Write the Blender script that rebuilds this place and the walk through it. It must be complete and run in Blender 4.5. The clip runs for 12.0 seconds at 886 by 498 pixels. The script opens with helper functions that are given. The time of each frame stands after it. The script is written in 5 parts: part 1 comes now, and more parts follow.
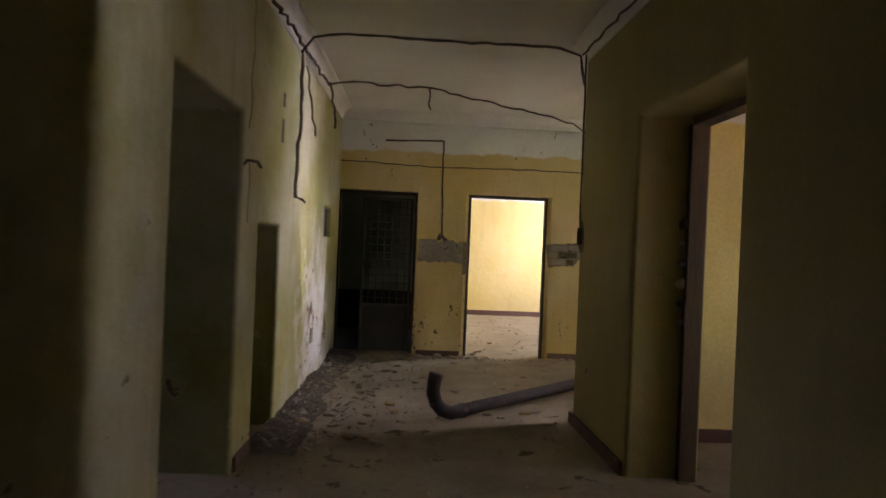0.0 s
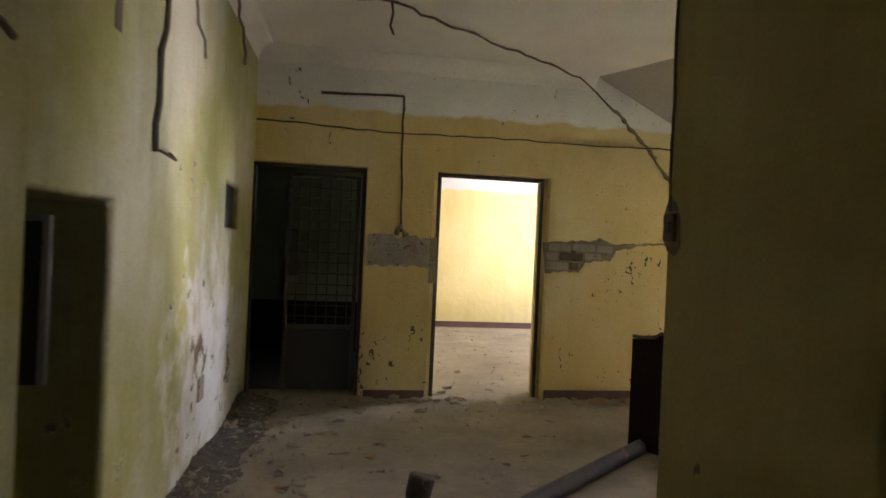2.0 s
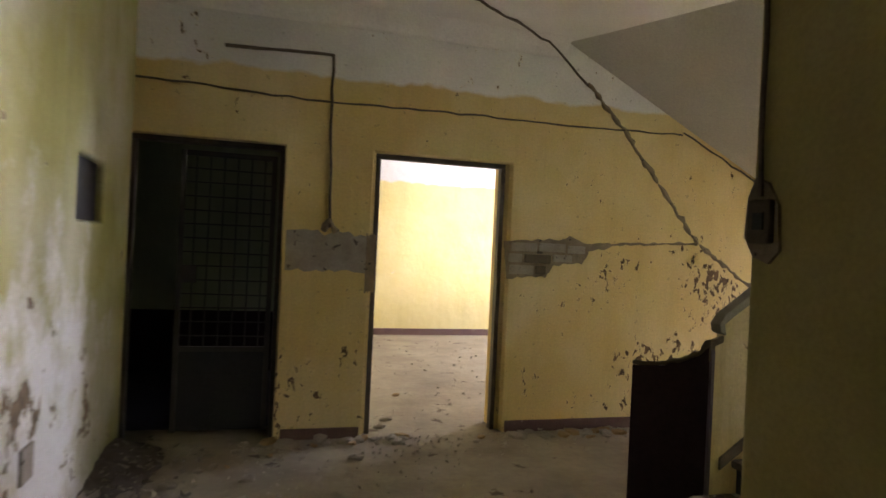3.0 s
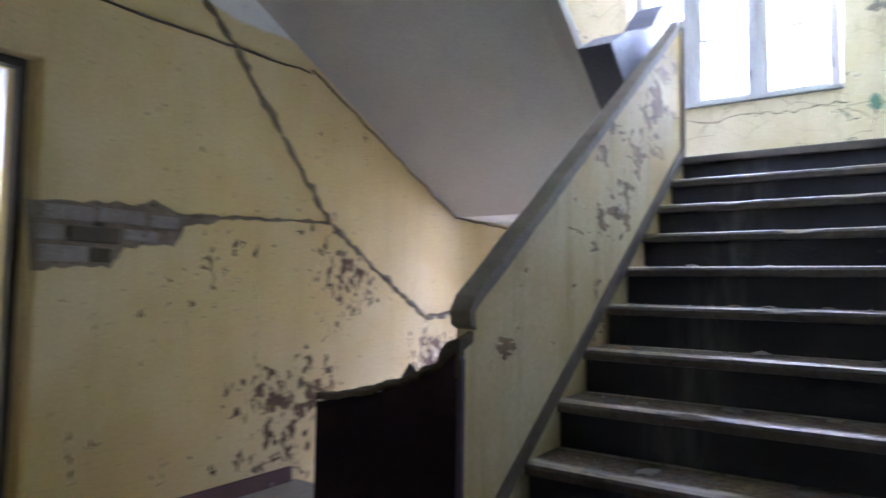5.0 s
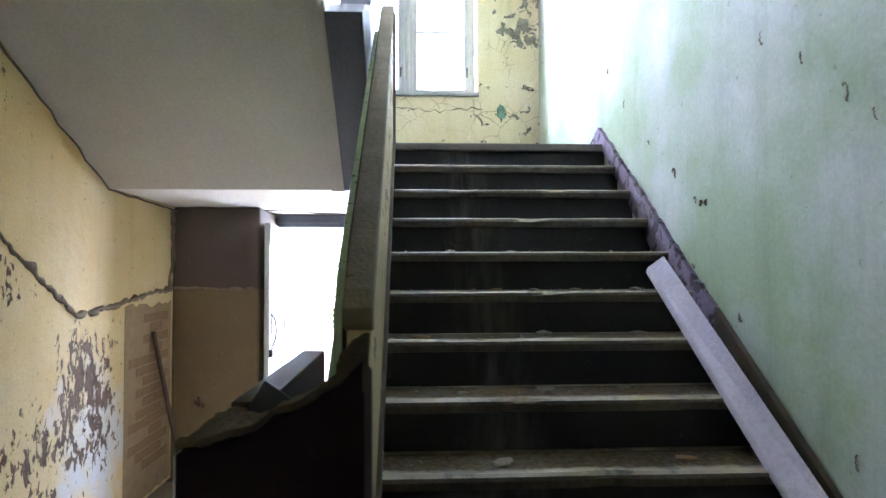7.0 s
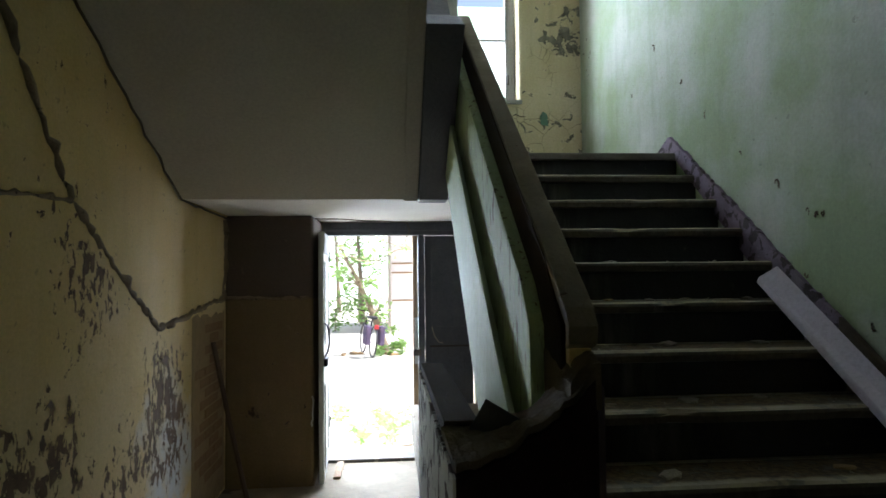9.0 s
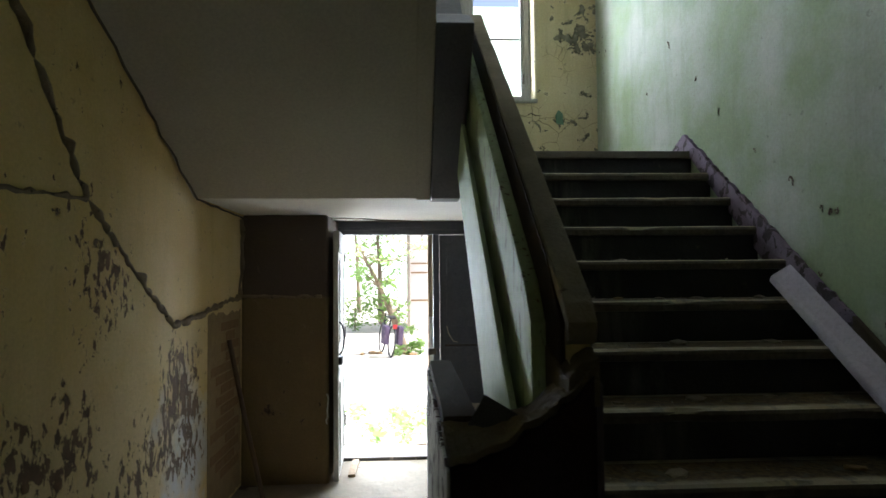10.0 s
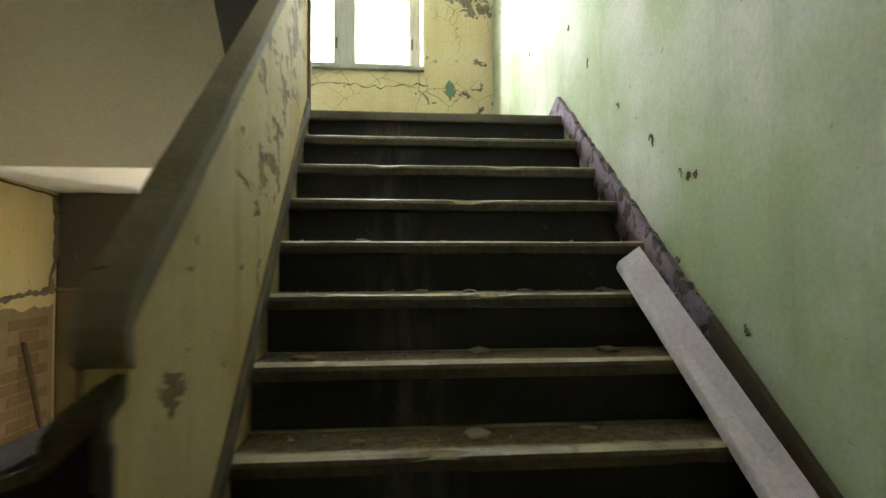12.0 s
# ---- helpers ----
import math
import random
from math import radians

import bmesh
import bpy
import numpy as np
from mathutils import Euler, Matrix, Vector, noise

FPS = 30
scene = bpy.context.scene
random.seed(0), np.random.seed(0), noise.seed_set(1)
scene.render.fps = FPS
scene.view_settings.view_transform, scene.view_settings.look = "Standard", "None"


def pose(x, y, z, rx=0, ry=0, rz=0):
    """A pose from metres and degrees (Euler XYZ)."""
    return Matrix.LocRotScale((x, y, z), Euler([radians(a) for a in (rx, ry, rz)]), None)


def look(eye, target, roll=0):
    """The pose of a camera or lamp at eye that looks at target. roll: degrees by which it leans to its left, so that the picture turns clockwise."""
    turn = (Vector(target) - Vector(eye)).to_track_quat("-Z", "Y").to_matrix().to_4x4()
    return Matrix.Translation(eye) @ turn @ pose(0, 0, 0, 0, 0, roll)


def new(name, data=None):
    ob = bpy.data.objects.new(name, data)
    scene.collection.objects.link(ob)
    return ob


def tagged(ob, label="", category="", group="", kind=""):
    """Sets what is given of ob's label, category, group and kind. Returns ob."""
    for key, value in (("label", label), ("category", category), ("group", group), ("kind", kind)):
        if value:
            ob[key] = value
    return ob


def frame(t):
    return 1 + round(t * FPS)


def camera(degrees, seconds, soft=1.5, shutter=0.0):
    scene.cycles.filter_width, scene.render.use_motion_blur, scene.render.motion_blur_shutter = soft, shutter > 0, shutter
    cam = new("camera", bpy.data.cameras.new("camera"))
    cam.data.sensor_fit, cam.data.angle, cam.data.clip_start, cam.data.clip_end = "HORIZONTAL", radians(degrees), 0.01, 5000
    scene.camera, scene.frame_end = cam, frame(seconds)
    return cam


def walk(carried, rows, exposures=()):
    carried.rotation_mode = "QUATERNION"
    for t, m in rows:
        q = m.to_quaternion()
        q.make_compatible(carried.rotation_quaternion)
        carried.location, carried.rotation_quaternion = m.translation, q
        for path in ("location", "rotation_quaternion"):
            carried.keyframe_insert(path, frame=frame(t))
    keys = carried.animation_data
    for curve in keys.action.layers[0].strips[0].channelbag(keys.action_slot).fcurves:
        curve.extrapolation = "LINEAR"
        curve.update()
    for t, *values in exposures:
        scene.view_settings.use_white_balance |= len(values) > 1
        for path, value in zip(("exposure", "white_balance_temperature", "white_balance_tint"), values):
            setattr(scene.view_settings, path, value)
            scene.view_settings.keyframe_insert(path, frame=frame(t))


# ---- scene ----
cam = camera(68.1, 12.0, 1.5, 0.5)
EXPOSURES = [(0, 3.28, 6600, 41), (0.5, 3.25, 6500, 37), (1.5, 3.25, 6250, 33), (2.0, 3.3, 6500, 34), (2.7, 3.25, 6600, 35), (4.3, 3.3, 4700, 41), (5.2, 3.4, 4800, 40), (6.0, 3.45, 5000, 28), (6.7, 3.45, 5050, 28), (8.3, 1.05, 5250, 15), (9.5, 1.05, 5600, 15), (10.5, 1.0, 5750, 14), (11.0, 1.2, 6000, 14), (11.5, 1.75, 6400, 12), (12, 2.75, 6600, 11)]
PATH = [
    (0, (-0.089, 0.292, 1.353), (0.034, 2.288, 1.348), 2.4),
    (0.5, (-0.037, 0.855, 1.363), (0.138, 2.847, 1.357), 2.5),
    (1, (-0.072, 1.420, 1.358), (0.132, 3.409, 1.353), 2.7),
    (1.5, (-0.111, 2.011, 1.355), (0.167, 3.992, 1.356), 2.6),
    (2, (-0.216, 2.628, 1.346), (0.123, 4.599, 1.343), 2.6),
    (2.5, (-0.203, 3.248, 1.357), (0.246, 5.197, 1.354), 2.9),
    (2.7, (-0.196, 3.473, 1.366), (0.302, 5.410, 1.362), 2.9),
    (4.3, (0.278, 5.044, 1.193), (1.453, 6.661, 1.274), 1.3),
    (4.5, (0.350, 5.197, 1.153), (1.670, 6.696, 1.245), 1.3),
    (5, (0.501, 5.534, 1.115), (2.145, 6.668, 1.231), 0.9),
    (5.5, (0.589, 5.849, 1.065), (2.477, 6.499, 1.201), 0.5),
    (6, (0.673, 6.064, 1.061), (2.657, 6.289, 1.183), -0.1),
    (6.5, (0.579, 6.290, 1.079), (2.576, 6.307, 1.188), -0.3),
    (6.7, (0.571, 6.368, 1.106), (2.569, 6.327, 1.195), -0.2),
    (8.5, (0.584, 7.070, 1.164), (2.570, 6.846, 1.240), -0.5),
    (9, (0.597, 7.091, 1.173), (2.590, 6.926, 1.253), -0.6),
    (9.5, (0.604, 7.083, 1.175), (2.600, 6.968, 1.250), -0.6),
    (10, (0.587, 7.038, 1.161), (2.583, 6.936, 1.243), -0.5),
    (10.5, (0.642, 6.793, 1.123), (2.636, 6.655, 1.204), -0.4),
    (11, (0.752, 6.634, 1.114), (2.737, 6.399, 1.198), -0.1),
    (11.5, (0.974, 6.484, 1.126), (2.956, 6.225, 1.195), 0.0),
    (12, (1.281, 6.265, 1.115), (3.268, 6.051, 1.187), -0.2),
]
walk(cam, [(t, look(eye, target, roll)) for t, eye, target, roll in PATH], EXPOSURES)


# ---------------------------------------------------------------- world and light
world = bpy.data.worlds.new("sky")
scene.world = world
world.use_nodes = True
wn = world.node_tree
sky = wn.nodes.new("ShaderNodeTexSky")
sky.sky_type, sky.sun_disc = "NISHITA", False
sky.sun_elevation, sky.sun_rotation = radians(62), radians(186)
sky.air_density, sky.dust_density, sky.ozone_density = 1.0, 7.0, 0.5
wn.links.new(sky.outputs[0], wn.nodes["Background"].inputs[0])
wn.nodes["Background"].inputs[1].default_value = 0.15


def sun_lamp():
    d = bpy.data.lights.new("sun", "SUN")
    d.energy, d.angle, d.color = 5.0, radians(0.6), (1.0, 0.95, 0.86)
    ob = new("sun", d)
    el, az = radians(62), radians(186)
    way = Vector((math.sin(az) * math.cos(el), math.cos(az) * math.cos(el), math.sin(el)))
    ob.matrix_basis = look(way * 40, (0, 0, 0))


def window_light(x, y, z, tx, ty, tz, w, h, power, colour, spread=180):
    d = bpy.data.lights.new("window_light", "AREA")
    d.shape, d.size, d.size_y, d.energy, d.color = "RECTANGLE", w, h, power, colour
    d.spread = radians(spread)
    ob = new("window_light", d)
    ob.matrix_basis = look((x, y, z), (tx, ty, tz))


sun_lamp()
DAY = (0.93, 0.98, 1.0)
window_light(8.0, 6.75, 4.4, 0.0, 6.95, 0.9, 2.6, 2.6, 112, DAY)            # sky before the stair window
window_light(7.9, 8.5, 4.6, 5.6, 5.3, 2.6, 1.6, 1.8, 130, DAY)              # sky north of the stair window
window_light(6.62, 12.1, 1.75, 1.6, 11.6, 0.0, 1.6, 1.5, 34, (0.74, 0.87, 1.0))  # hall window
window_light(4.65, 3.3, 1.6, 1.0, 4.4, 0.9, 1.2, 1.3, 0.1, DAY)            # room beside the corridor, fill added at an unseen window
window_light(-4.25, 4.65, 1.7, 0.0, 4.9, 1.2, 1.0, 1.2, 0.12, (0.85, 1.0, 0.9))  # tiled room, fill added at an unseen window


window_light(8.6, 7.6, 2.75, 4.6, 7.4, 0.3, 2.4, 1.2, 300, DAY)              # sky over the yard door
window_light(11.6, 8.85, 0.95, 3.0, 6.75, 1.2, 1.3, 1.4, 400, DAY)              # sky north of it
window_light(9.2, 4.8, 1.1, 6.2, 7.6, 0.5, 2.0, 2.0, 160, DAY)               # sky south of it


# ---------------------------------------------------------------- materials
def node_mat(name, rough=0.85, metal=0.0):
    m = bpy.data.materials.new(name)
    m.use_nodes = True
    t = m.node_tree
    b = t.nodes["Principled BSDF"]
    b.inputs["Roughness"].default_value = rough
    b.inputs["Metallic"].default_value = metal
    return m, t, b


class Net:
    """Short hand for building node trees."""
    def __init__(self, tree):
        self.t = tree
        self.co = tree.nodes.new("ShaderNodeTexCoord").outputs["Object"]

    def scaled(self, sx, sy, sz):
        n = self.t.nodes.new("ShaderNodeMapping")
        n.inputs["Scale"].default_value = (sx, sy, sz)
        self.t.links.new(self.co, n.inputs[0])
        return n.outputs[0]

    def noise(self, scale, detail=6.0, rough=0.6, co=None, distort=0.0):
        n = self.t.nodes.new("ShaderNodeTexNoise")
        n.inputs["Scale"].default_value, n.inputs["Detail"].default_value = scale, detail
        n.inputs["Roughness"].default_value, n.inputs["Distortion"].default_value = rough, distort
        self.t.links.new(co or self.co, n.inputs["Vector"])
        return n.outputs[0]

    def ramp(self, v, a, b, lo=0.0, hi=1.0):
        n = self.t.nodes.new("ShaderNodeMapRange")
        n.inputs[1].default_value, n.inputs[2].default_value = a, b
        n.inputs[3].default_value, n.inputs[4].default_value = lo, hi
        self.t.links.new(v, n.inputs[0])
        return n.outputs[0]

    def math(self, op, a, b):
        n = self.t.nodes.new("ShaderNodeMath")
        n.operation, n.use_clamp = op, False
        for i, v in enumerate((a, b)):
            if isinstance(v, (int, float)):
                n.inputs[i].default_value = v
            else:
                self.t.links.new(v, n.inputs[i])
        return n.outputs[0]

    def mix(self, f, a, b):
        n = self.t.nodes.new("ShaderNodeMix")
        n.data_type = "RGBA"
        for i, v in ((0, f), (6, a), (7, b)):
            if isinstance(v, (int, float)):
                n.inputs[i].default_value = v
            elif isinstance(v, tuple):
                n.inputs[i].default_value = (*v, 1.0)
            else:
                self.t.links.new(v, n.inputs[i])
        return n.outputs[2]

    def sep(self):
        n = self.t.nodes.new("ShaderNodeSeparateXYZ")
        self.t.links.new(self.co, n.inputs[0])
        return n.outputs

    def bump(self, h, b, dist=0.01, strength=0.6):
        n = self.t.nodes.new("ShaderNodeBump")
        n.inputs["Strength"].default_value, n.inputs["Distance"].default_value = strength, dist
        self.t.links.new(h, n.inputs["Height"])
        self.t.links.new(n.outputs[0], b.inputs["Normal"])


def plaster(name, paint, faded, bare, peel=0.62, low=0.0, top=None, top_z=2.5, streak=0.25, speck=0.0, size=5.0, rough=0.8, zones=(), cracks=0.0, cloud_size=0.9, stretch=None, relief=0.85, pale=()):
    """Old painted plaster: faded clouds, run-down streaks and flaked spots that show what is under the paint.
    low: how much the flaking grows in the damp foot of the wall. top: paint above top_z.
    zones: (x, y, z, radius, amount) round which more has flaked. cracks: how much of the paint has crazed."""
    m, t, b = node_mat(name, rough)
    n = Net(t)
    cloud = n.ramp(n.noise(cloud_size, 5), 0.38, 0.62)
    base = n.mix(cloud, paint, faded)
    runs = n.ramp(n.noise(1.0, 6, 0.65, n.scaled(7, 7, 0.7)), 0.5, 0.75)
    dirt = tuple(c * 0.62 for c in paint)
    base = n.mix(n.math("MULTIPLY", runs, streak), base, dirt)
    z = n.sep()[2]
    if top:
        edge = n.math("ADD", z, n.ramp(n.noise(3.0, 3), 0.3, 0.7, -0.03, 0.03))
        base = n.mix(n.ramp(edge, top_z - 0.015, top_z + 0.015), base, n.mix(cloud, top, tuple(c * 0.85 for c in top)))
    # pale patches, which keep light falling on the wall as whiter colour
    for x, y, zz, rad in pale:
        d = n.t.nodes.new("ShaderNodeVectorMath")
        d.operation = "DISTANCE"
        d.inputs[1].default_value = (x, y, zz)
        t.links.new(n.co, d.inputs[0])
        k = n.math("ADD", n.ramp(d.outputs["Value"], 0.0, rad, 0.35, -0.25), n.noise(4.0, 7, 0.65))
        base = n.mix(n.ramp(k, 0.46, 0.72), base, (0.62, 0.62, 0.60))
    fine = n.ramp(n.noise(60, 3), 0.3, 0.7, 0.9, 1.06)
    # flakes
    flake = n.noise(size, 9, 0.62, n.scaled(*stretch) if stretch else None, 0.4)
    zone = n.ramp(n.noise(1.3, 3), 0.35, 0.65, -0.07, 0.07)
    foot = n.math("MULTIPLY", n.ramp(z, 0.2, 1.5, 1.0, 0.0), low)
    val = n.math("ADD", n.math("ADD", flake, zone), foot)
    for x, y, zz, rad, amount in zones:
        d = n.t.nodes.new("ShaderNodeVectorMath")
        d.operation = "DISTANCE"
        d.inputs[1].default_value = (x, y, zz)
        t.links.new(n.co, d.inputs[0])
        val = n.math("ADD", val, n.ramp(d.outputs["Value"], rad * 0.3, rad, amount, 0.0))
    mask = n.ramp(val, peel, peel + 0.02)
    halo = n.ramp(val, peel - 0.035, peel)
    base = n.mix(n.math("MULTIPLY", halo, 0.35), base, tuple(min(1, c * 1.25 + 0.04) for c in faded))
    under = n.mix(n.ramp(n.noise(14, 4), 0.35, 0.65), bare, tuple(c * 0.45 for c in bare))
    col = n.mix(mask, base, under)
    if cracks:
        vo = n.t.nodes.new("ShaderNodeTexVoronoi")
        vo.feature = "DISTANCE_TO_EDGE"
        vo.inputs["Scale"].default_value = 5.0
        warp = n.t.nodes.new("ShaderNodeMix")
        warp.data_type = "VECTOR"
        warp.inputs[0].default_value = 0.06
        t.links.new(n.co, warp.inputs[4])
        wn2 = n.t.nodes.new("ShaderNodeTexNoise")
        wn2.inputs["Scale"].default_value = 7.0
        t.links.new(n.co, wn2.inputs["Vector"])
        t.links.new(wn2.outputs[1], warp.inputs[5])
        t.links.new(warp.outputs[1], vo.inputs["Vector"])
        line = n.ramp(vo.outputs["Distance"], 0.0, 0.016, 1.0, 0.0)
        line = n.math("MULTIPLY", line, n.ramp(n.noise(2.0, 3), 0.45, 0.6))
        col = n.mix(n.math("MULTIPLY", line, cracks), col, (0.12, 0.09, 0.05))
    if speck:
        dots = n.ramp(n.noise(22, 2, 0.5), 0.70, 0.73)
        col = n.mix(n.math("MULTIPLY", dots, speck), col, (0.06, 0.045, 0.035))
    mul = n.t.nodes.new("ShaderNodeMix")
    mul.data_type, mul.blend_type = "RGBA", "MULTIPLY"
    mul.inputs[0].default_value = 1.0
    t.links.new(col, mul.inputs[6])
    t.links.new(fine, mul.inputs[7])
    t.links.new(mul.outputs[2], b.inputs["Base Color"])
    h = n.math("ADD", n.math("MULTIPLY", mask, -1.0), n.math("MULTIPLY", n.noise(9, 6), 0.5))
    n.bump(h, b, 0.016, relief)
    return m


def worn(name, a, b_col, scale=4.0, rough=0.8, metal=0.0, grain=(1, 1, 1), spots=None, spot_at=0.66, bump=0.006, edge=0.25):
    """A plain surface with grain, two tones and optional worn-through spots."""
    m, t, b = node_mat(name, rough, metal)
    n = Net(t)
    co = n.scaled(*grain)
    f = n.ramp(n.noise(scale, 8, 0.65, co), edge, 1 - edge)
    col = n.mix(f, a, b_col)
    fine = n.noise(scale * 12, 4, 0.6, co)
    col = n.mix(n.ramp(fine, 0.45, 0.8, 0.0, 0.5), col, tuple(c * 0.5 for c in a))
    h = n.math("ADD", fine, n.math("MULTIPLY", f, 1.5))
    if spots:
        k = n.ramp(n.noise(scale * 2.2, 8, 0.6, co, 0.3), spot_at, spot_at + 0.025)
        col = n.mix(k, col, spots)
        h = n.math("ADD", h, n.math("MULTIPLY", k, -2.0))
    t.links.new(col, b.inputs["Base Color"])
    n.bump(h, b, bump, 0.6)
    return m


YEL, YELF = (0.62, 0.46, 0.17), (0.68, 0.55, 0.28)
WHITE = (0.80, 0.79, 0.75)
BROWN = (0.17, 0.098, 0.045)
# pale puts both white plaster and the yard door's light into the colour
M_end = plaster("plaster_ochre", YEL, YELF, BROWN, peel=0.70, low=0.03, size=21, stretch=(1.0, 1.0, 0.62), pale=((4.75, 8.4, 0.1, 0.85),), top=WHITE, top_z=2.52, speck=0.3,
                zones=((2.5, 8.4, 1.16, 0.42, 0.089), (2.8, 8.4, 1.16, 0.36, 0.111), (3.4, 8.4, 1.24, 0.45, 0.111), (3.74, 8.4, 1.12, 0.34, 0.104), (2.84, 8.4, 0.6, 0.32, 0.085), (2.95, 8.4, 0.22, 0.4, 0.05),
                       (2.01, 8.4, 0.38, 0.26, 0.126), (3.25, 8.4, 0.5, 0.4, 0.06), (3.5, 8.4, 0.2, 0.6, 0.074), (4.4, 8.4, 0.68, 0.36, 0.111), (4.75, 8.4, 0.62, 0.40, 0.118), (4.55, 8.4, 0.25, 0.5, 0.111),
                       (4.95, 8.4, 0.1, 0.5, 0.104), (4.1, 8.4, 0.1, 0.5, 0.074), (0.4, 8.4, 0.45, 0.5, 0.056), (0.15, 8.4, 0.25, 0.4, 0.037), (0.63, 8.4, 0.62, 0.2, 0.059)))
# pale whitens the wall foot in place of daylight from the stairs
M_left = plaster("plaster_green_yellow", (0.30, 0.29, 0.085), (0.44, 0.43, 0.29), (0.25, 0.18, 0.11), peel=0.72, low=0.06, top=None, streak=0.4, speck=0.12,
                 zones=((-0.93, 6.7, 0.6, 0.6, 0.13), (-0.93, 7.3, 0.75, 0.5, 0.10), (-0.95, 6.7, 1.2, 0.2, 0.12)), pale=((-0.93, 6.9, 0.45, 1.5),))
M_right = plaster("plaster_olive_yellow", (0.34, 0.28, 0.10), (0.38, 0.32, 0.13), (0.2, 0.15, 0.1), peel=0.78, streak=0.2)
M_stairwall = plaster("plaster_pale_green", (0.29, 0.37, 0.19), (0.46, 0.49, 0.40), (0.12, 0.11, 0.07), peel=0.79, streak=0.45, speck=0.3, size=12, cloud_size=1.3, relief=0.35,
                      zones=((6.45, 5.27, 2.6, 0.42, 0.14), (6.5, 5.27, 3.2, 0.45, 0.17)))
M_facade = plaster("plaster_flaking_ochre", (0.52, 0.44, 0.23), (0.60, 0.53, 0.34), (0.23, 0.21, 0.15), peel=0.665, streak=0.35, size=9, cracks=0.9,
                   zones=((6.6, 5.42, 3.35, 0.32, 0.10), (6.6, 5.33, 2.55, 0.26, 0.11), (6.6, 5.3, 2.9, 0.2, 0.09), (6.6, 5.3, 3.8, 0.3, 0.10), (6.6, 5.78, 2.62, 0.2, 0.05), (6.6, 6.5, 2.55, 0.3, 0.04)))
M_parapet = plaster("plaster_parapet", (0.51, 0.36, 0.12), (0.60, 0.49, 0.28), (0.30, 0.19, 0.08), peel=0.65, streak=0.8, size=16, stretch=(0.35, 1.0, 0.8), zones=((4.3, 6.6, 2.25, 0.42, 0.15), (3.95, 6.6, 2.0, 0.42, 0.14), (3.5, 6.6, 1.75, 0.45, 0.11), (3.0, 6.6, 1.3, 0.6, 0.07)))
M_ceiling = plaster("plaster_ceiling", (0.80, 0.79, 0.75), (0.72, 0.70, 0.65), (0.35, 0.32, 0.26), peel=0.78, streak=0.0, rough=0.9)
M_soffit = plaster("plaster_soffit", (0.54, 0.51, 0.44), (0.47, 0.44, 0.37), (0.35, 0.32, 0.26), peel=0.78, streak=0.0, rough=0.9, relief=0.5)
M_inner = plaster("plaster_room_yellow", (0.66, 0.54, 0.20), (0.70, 0.60, 0.28), (0.6, 0.55, 0.4), peel=0.76, low=0.05, top=(0.74, 0.73, 0.70), top_z=2.36)
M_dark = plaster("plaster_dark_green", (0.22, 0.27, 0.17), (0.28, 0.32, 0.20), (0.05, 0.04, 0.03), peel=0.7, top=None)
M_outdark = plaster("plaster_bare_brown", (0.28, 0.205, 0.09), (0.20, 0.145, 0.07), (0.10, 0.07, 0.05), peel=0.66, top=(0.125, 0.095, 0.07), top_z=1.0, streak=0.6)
M_floor = worn("dusty_concrete", (0.36, 0.31, 0.215), (0.15, 0.115, 0.075), 1.4, 0.9, spots=(0.09, 0.06, 0.035), spot_at=0.63, bump=0.008)
M_step = worn("worn_step_concrete", (0.20, 0.175, 0.14), (0.075, 0.065, 0.055), 4.0, 0.7, spots=(0.33, 0.28, 0.2), spot_at=0.64)
M_near_black = worn("near_black_sheet", (0.016, 0.017, 0.021), (0.028, 0.028, 0.03), 5.0, 0.6, spots=(0.07, 0.065, 0.055), spot_at=0.7)
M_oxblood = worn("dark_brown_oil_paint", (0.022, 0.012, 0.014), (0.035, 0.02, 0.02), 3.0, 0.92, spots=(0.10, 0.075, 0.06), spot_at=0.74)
M_oxblood.node_tree.nodes["Principled BSDF"].inputs["Specular IOR Level"].default_value = 0.12
M_endpaint = worn("dull_lilac_brown_paint", (0.11, 0.085, 0.10), (0.06, 0.042, 0.045), 6.0, 0.7, grain=(1.5, 1.5, 0.5))
M_dustmortar = worn("dusty_broken_mortar", (0.165, 0.135, 0.08), (0.085, 0.066, 0.04), 9.0, 0.95, spots=(0.06, 0.045, 0.03), spot_at=0.68, bump=0.02)
M_heap = worn("dark_rubble_dirt", (0.15, 0.12, 0.09), (0.06, 0.05, 0.04), 9.0, 0.95, spots=(0.34, 0.30, 0.24), spot_at=0.62, bump=0.03)
M_dirtpaint = worn("dirty_olive_brown_paint", (0.13, 0.10, 0.055), (0.06, 0.045, 0.028), 7.0, 0.85, spots=(0.22, 0.19, 0.14), spot_at=0.68)
M_base = worn("brown_skirting", (0.10, 0.045, 0.04), (0.14, 0.08, 0.06), 6.0, 0.7, spots=(0.35, 0.30, 0.24), spot_at=0.66)
M_lilac = worn("lilac_skirting", (0.25, 0.20, 0.26), (0.14, 0.10, 0.13), 7.0, 0.8, spots=(0.05, 0.035, 0.035), spot_at=0.54, bump=0.015)
M_grey = worn("grey_mortar", (0.38, 0.34, 0.27), (0.24, 0.20, 0.15), 9.0, 0.95, spots=(0.10, 0.08, 0.06), spot_at=0.62, bump=0.02)
M_mortar = worn("dark_broken_mortar", (0.33, 0.26, 0.17), (0.15, 0.115, 0.075), 9.0, 0.95, spots=(0.07, 0.055, 0.04), spot_at=0.62, bump=0.03)
M_lattice = worn("dull_grey_green_steel", (0.055, 0.055, 0.042), (0.09, 0.085, 0.065), 8.0, 0.6)
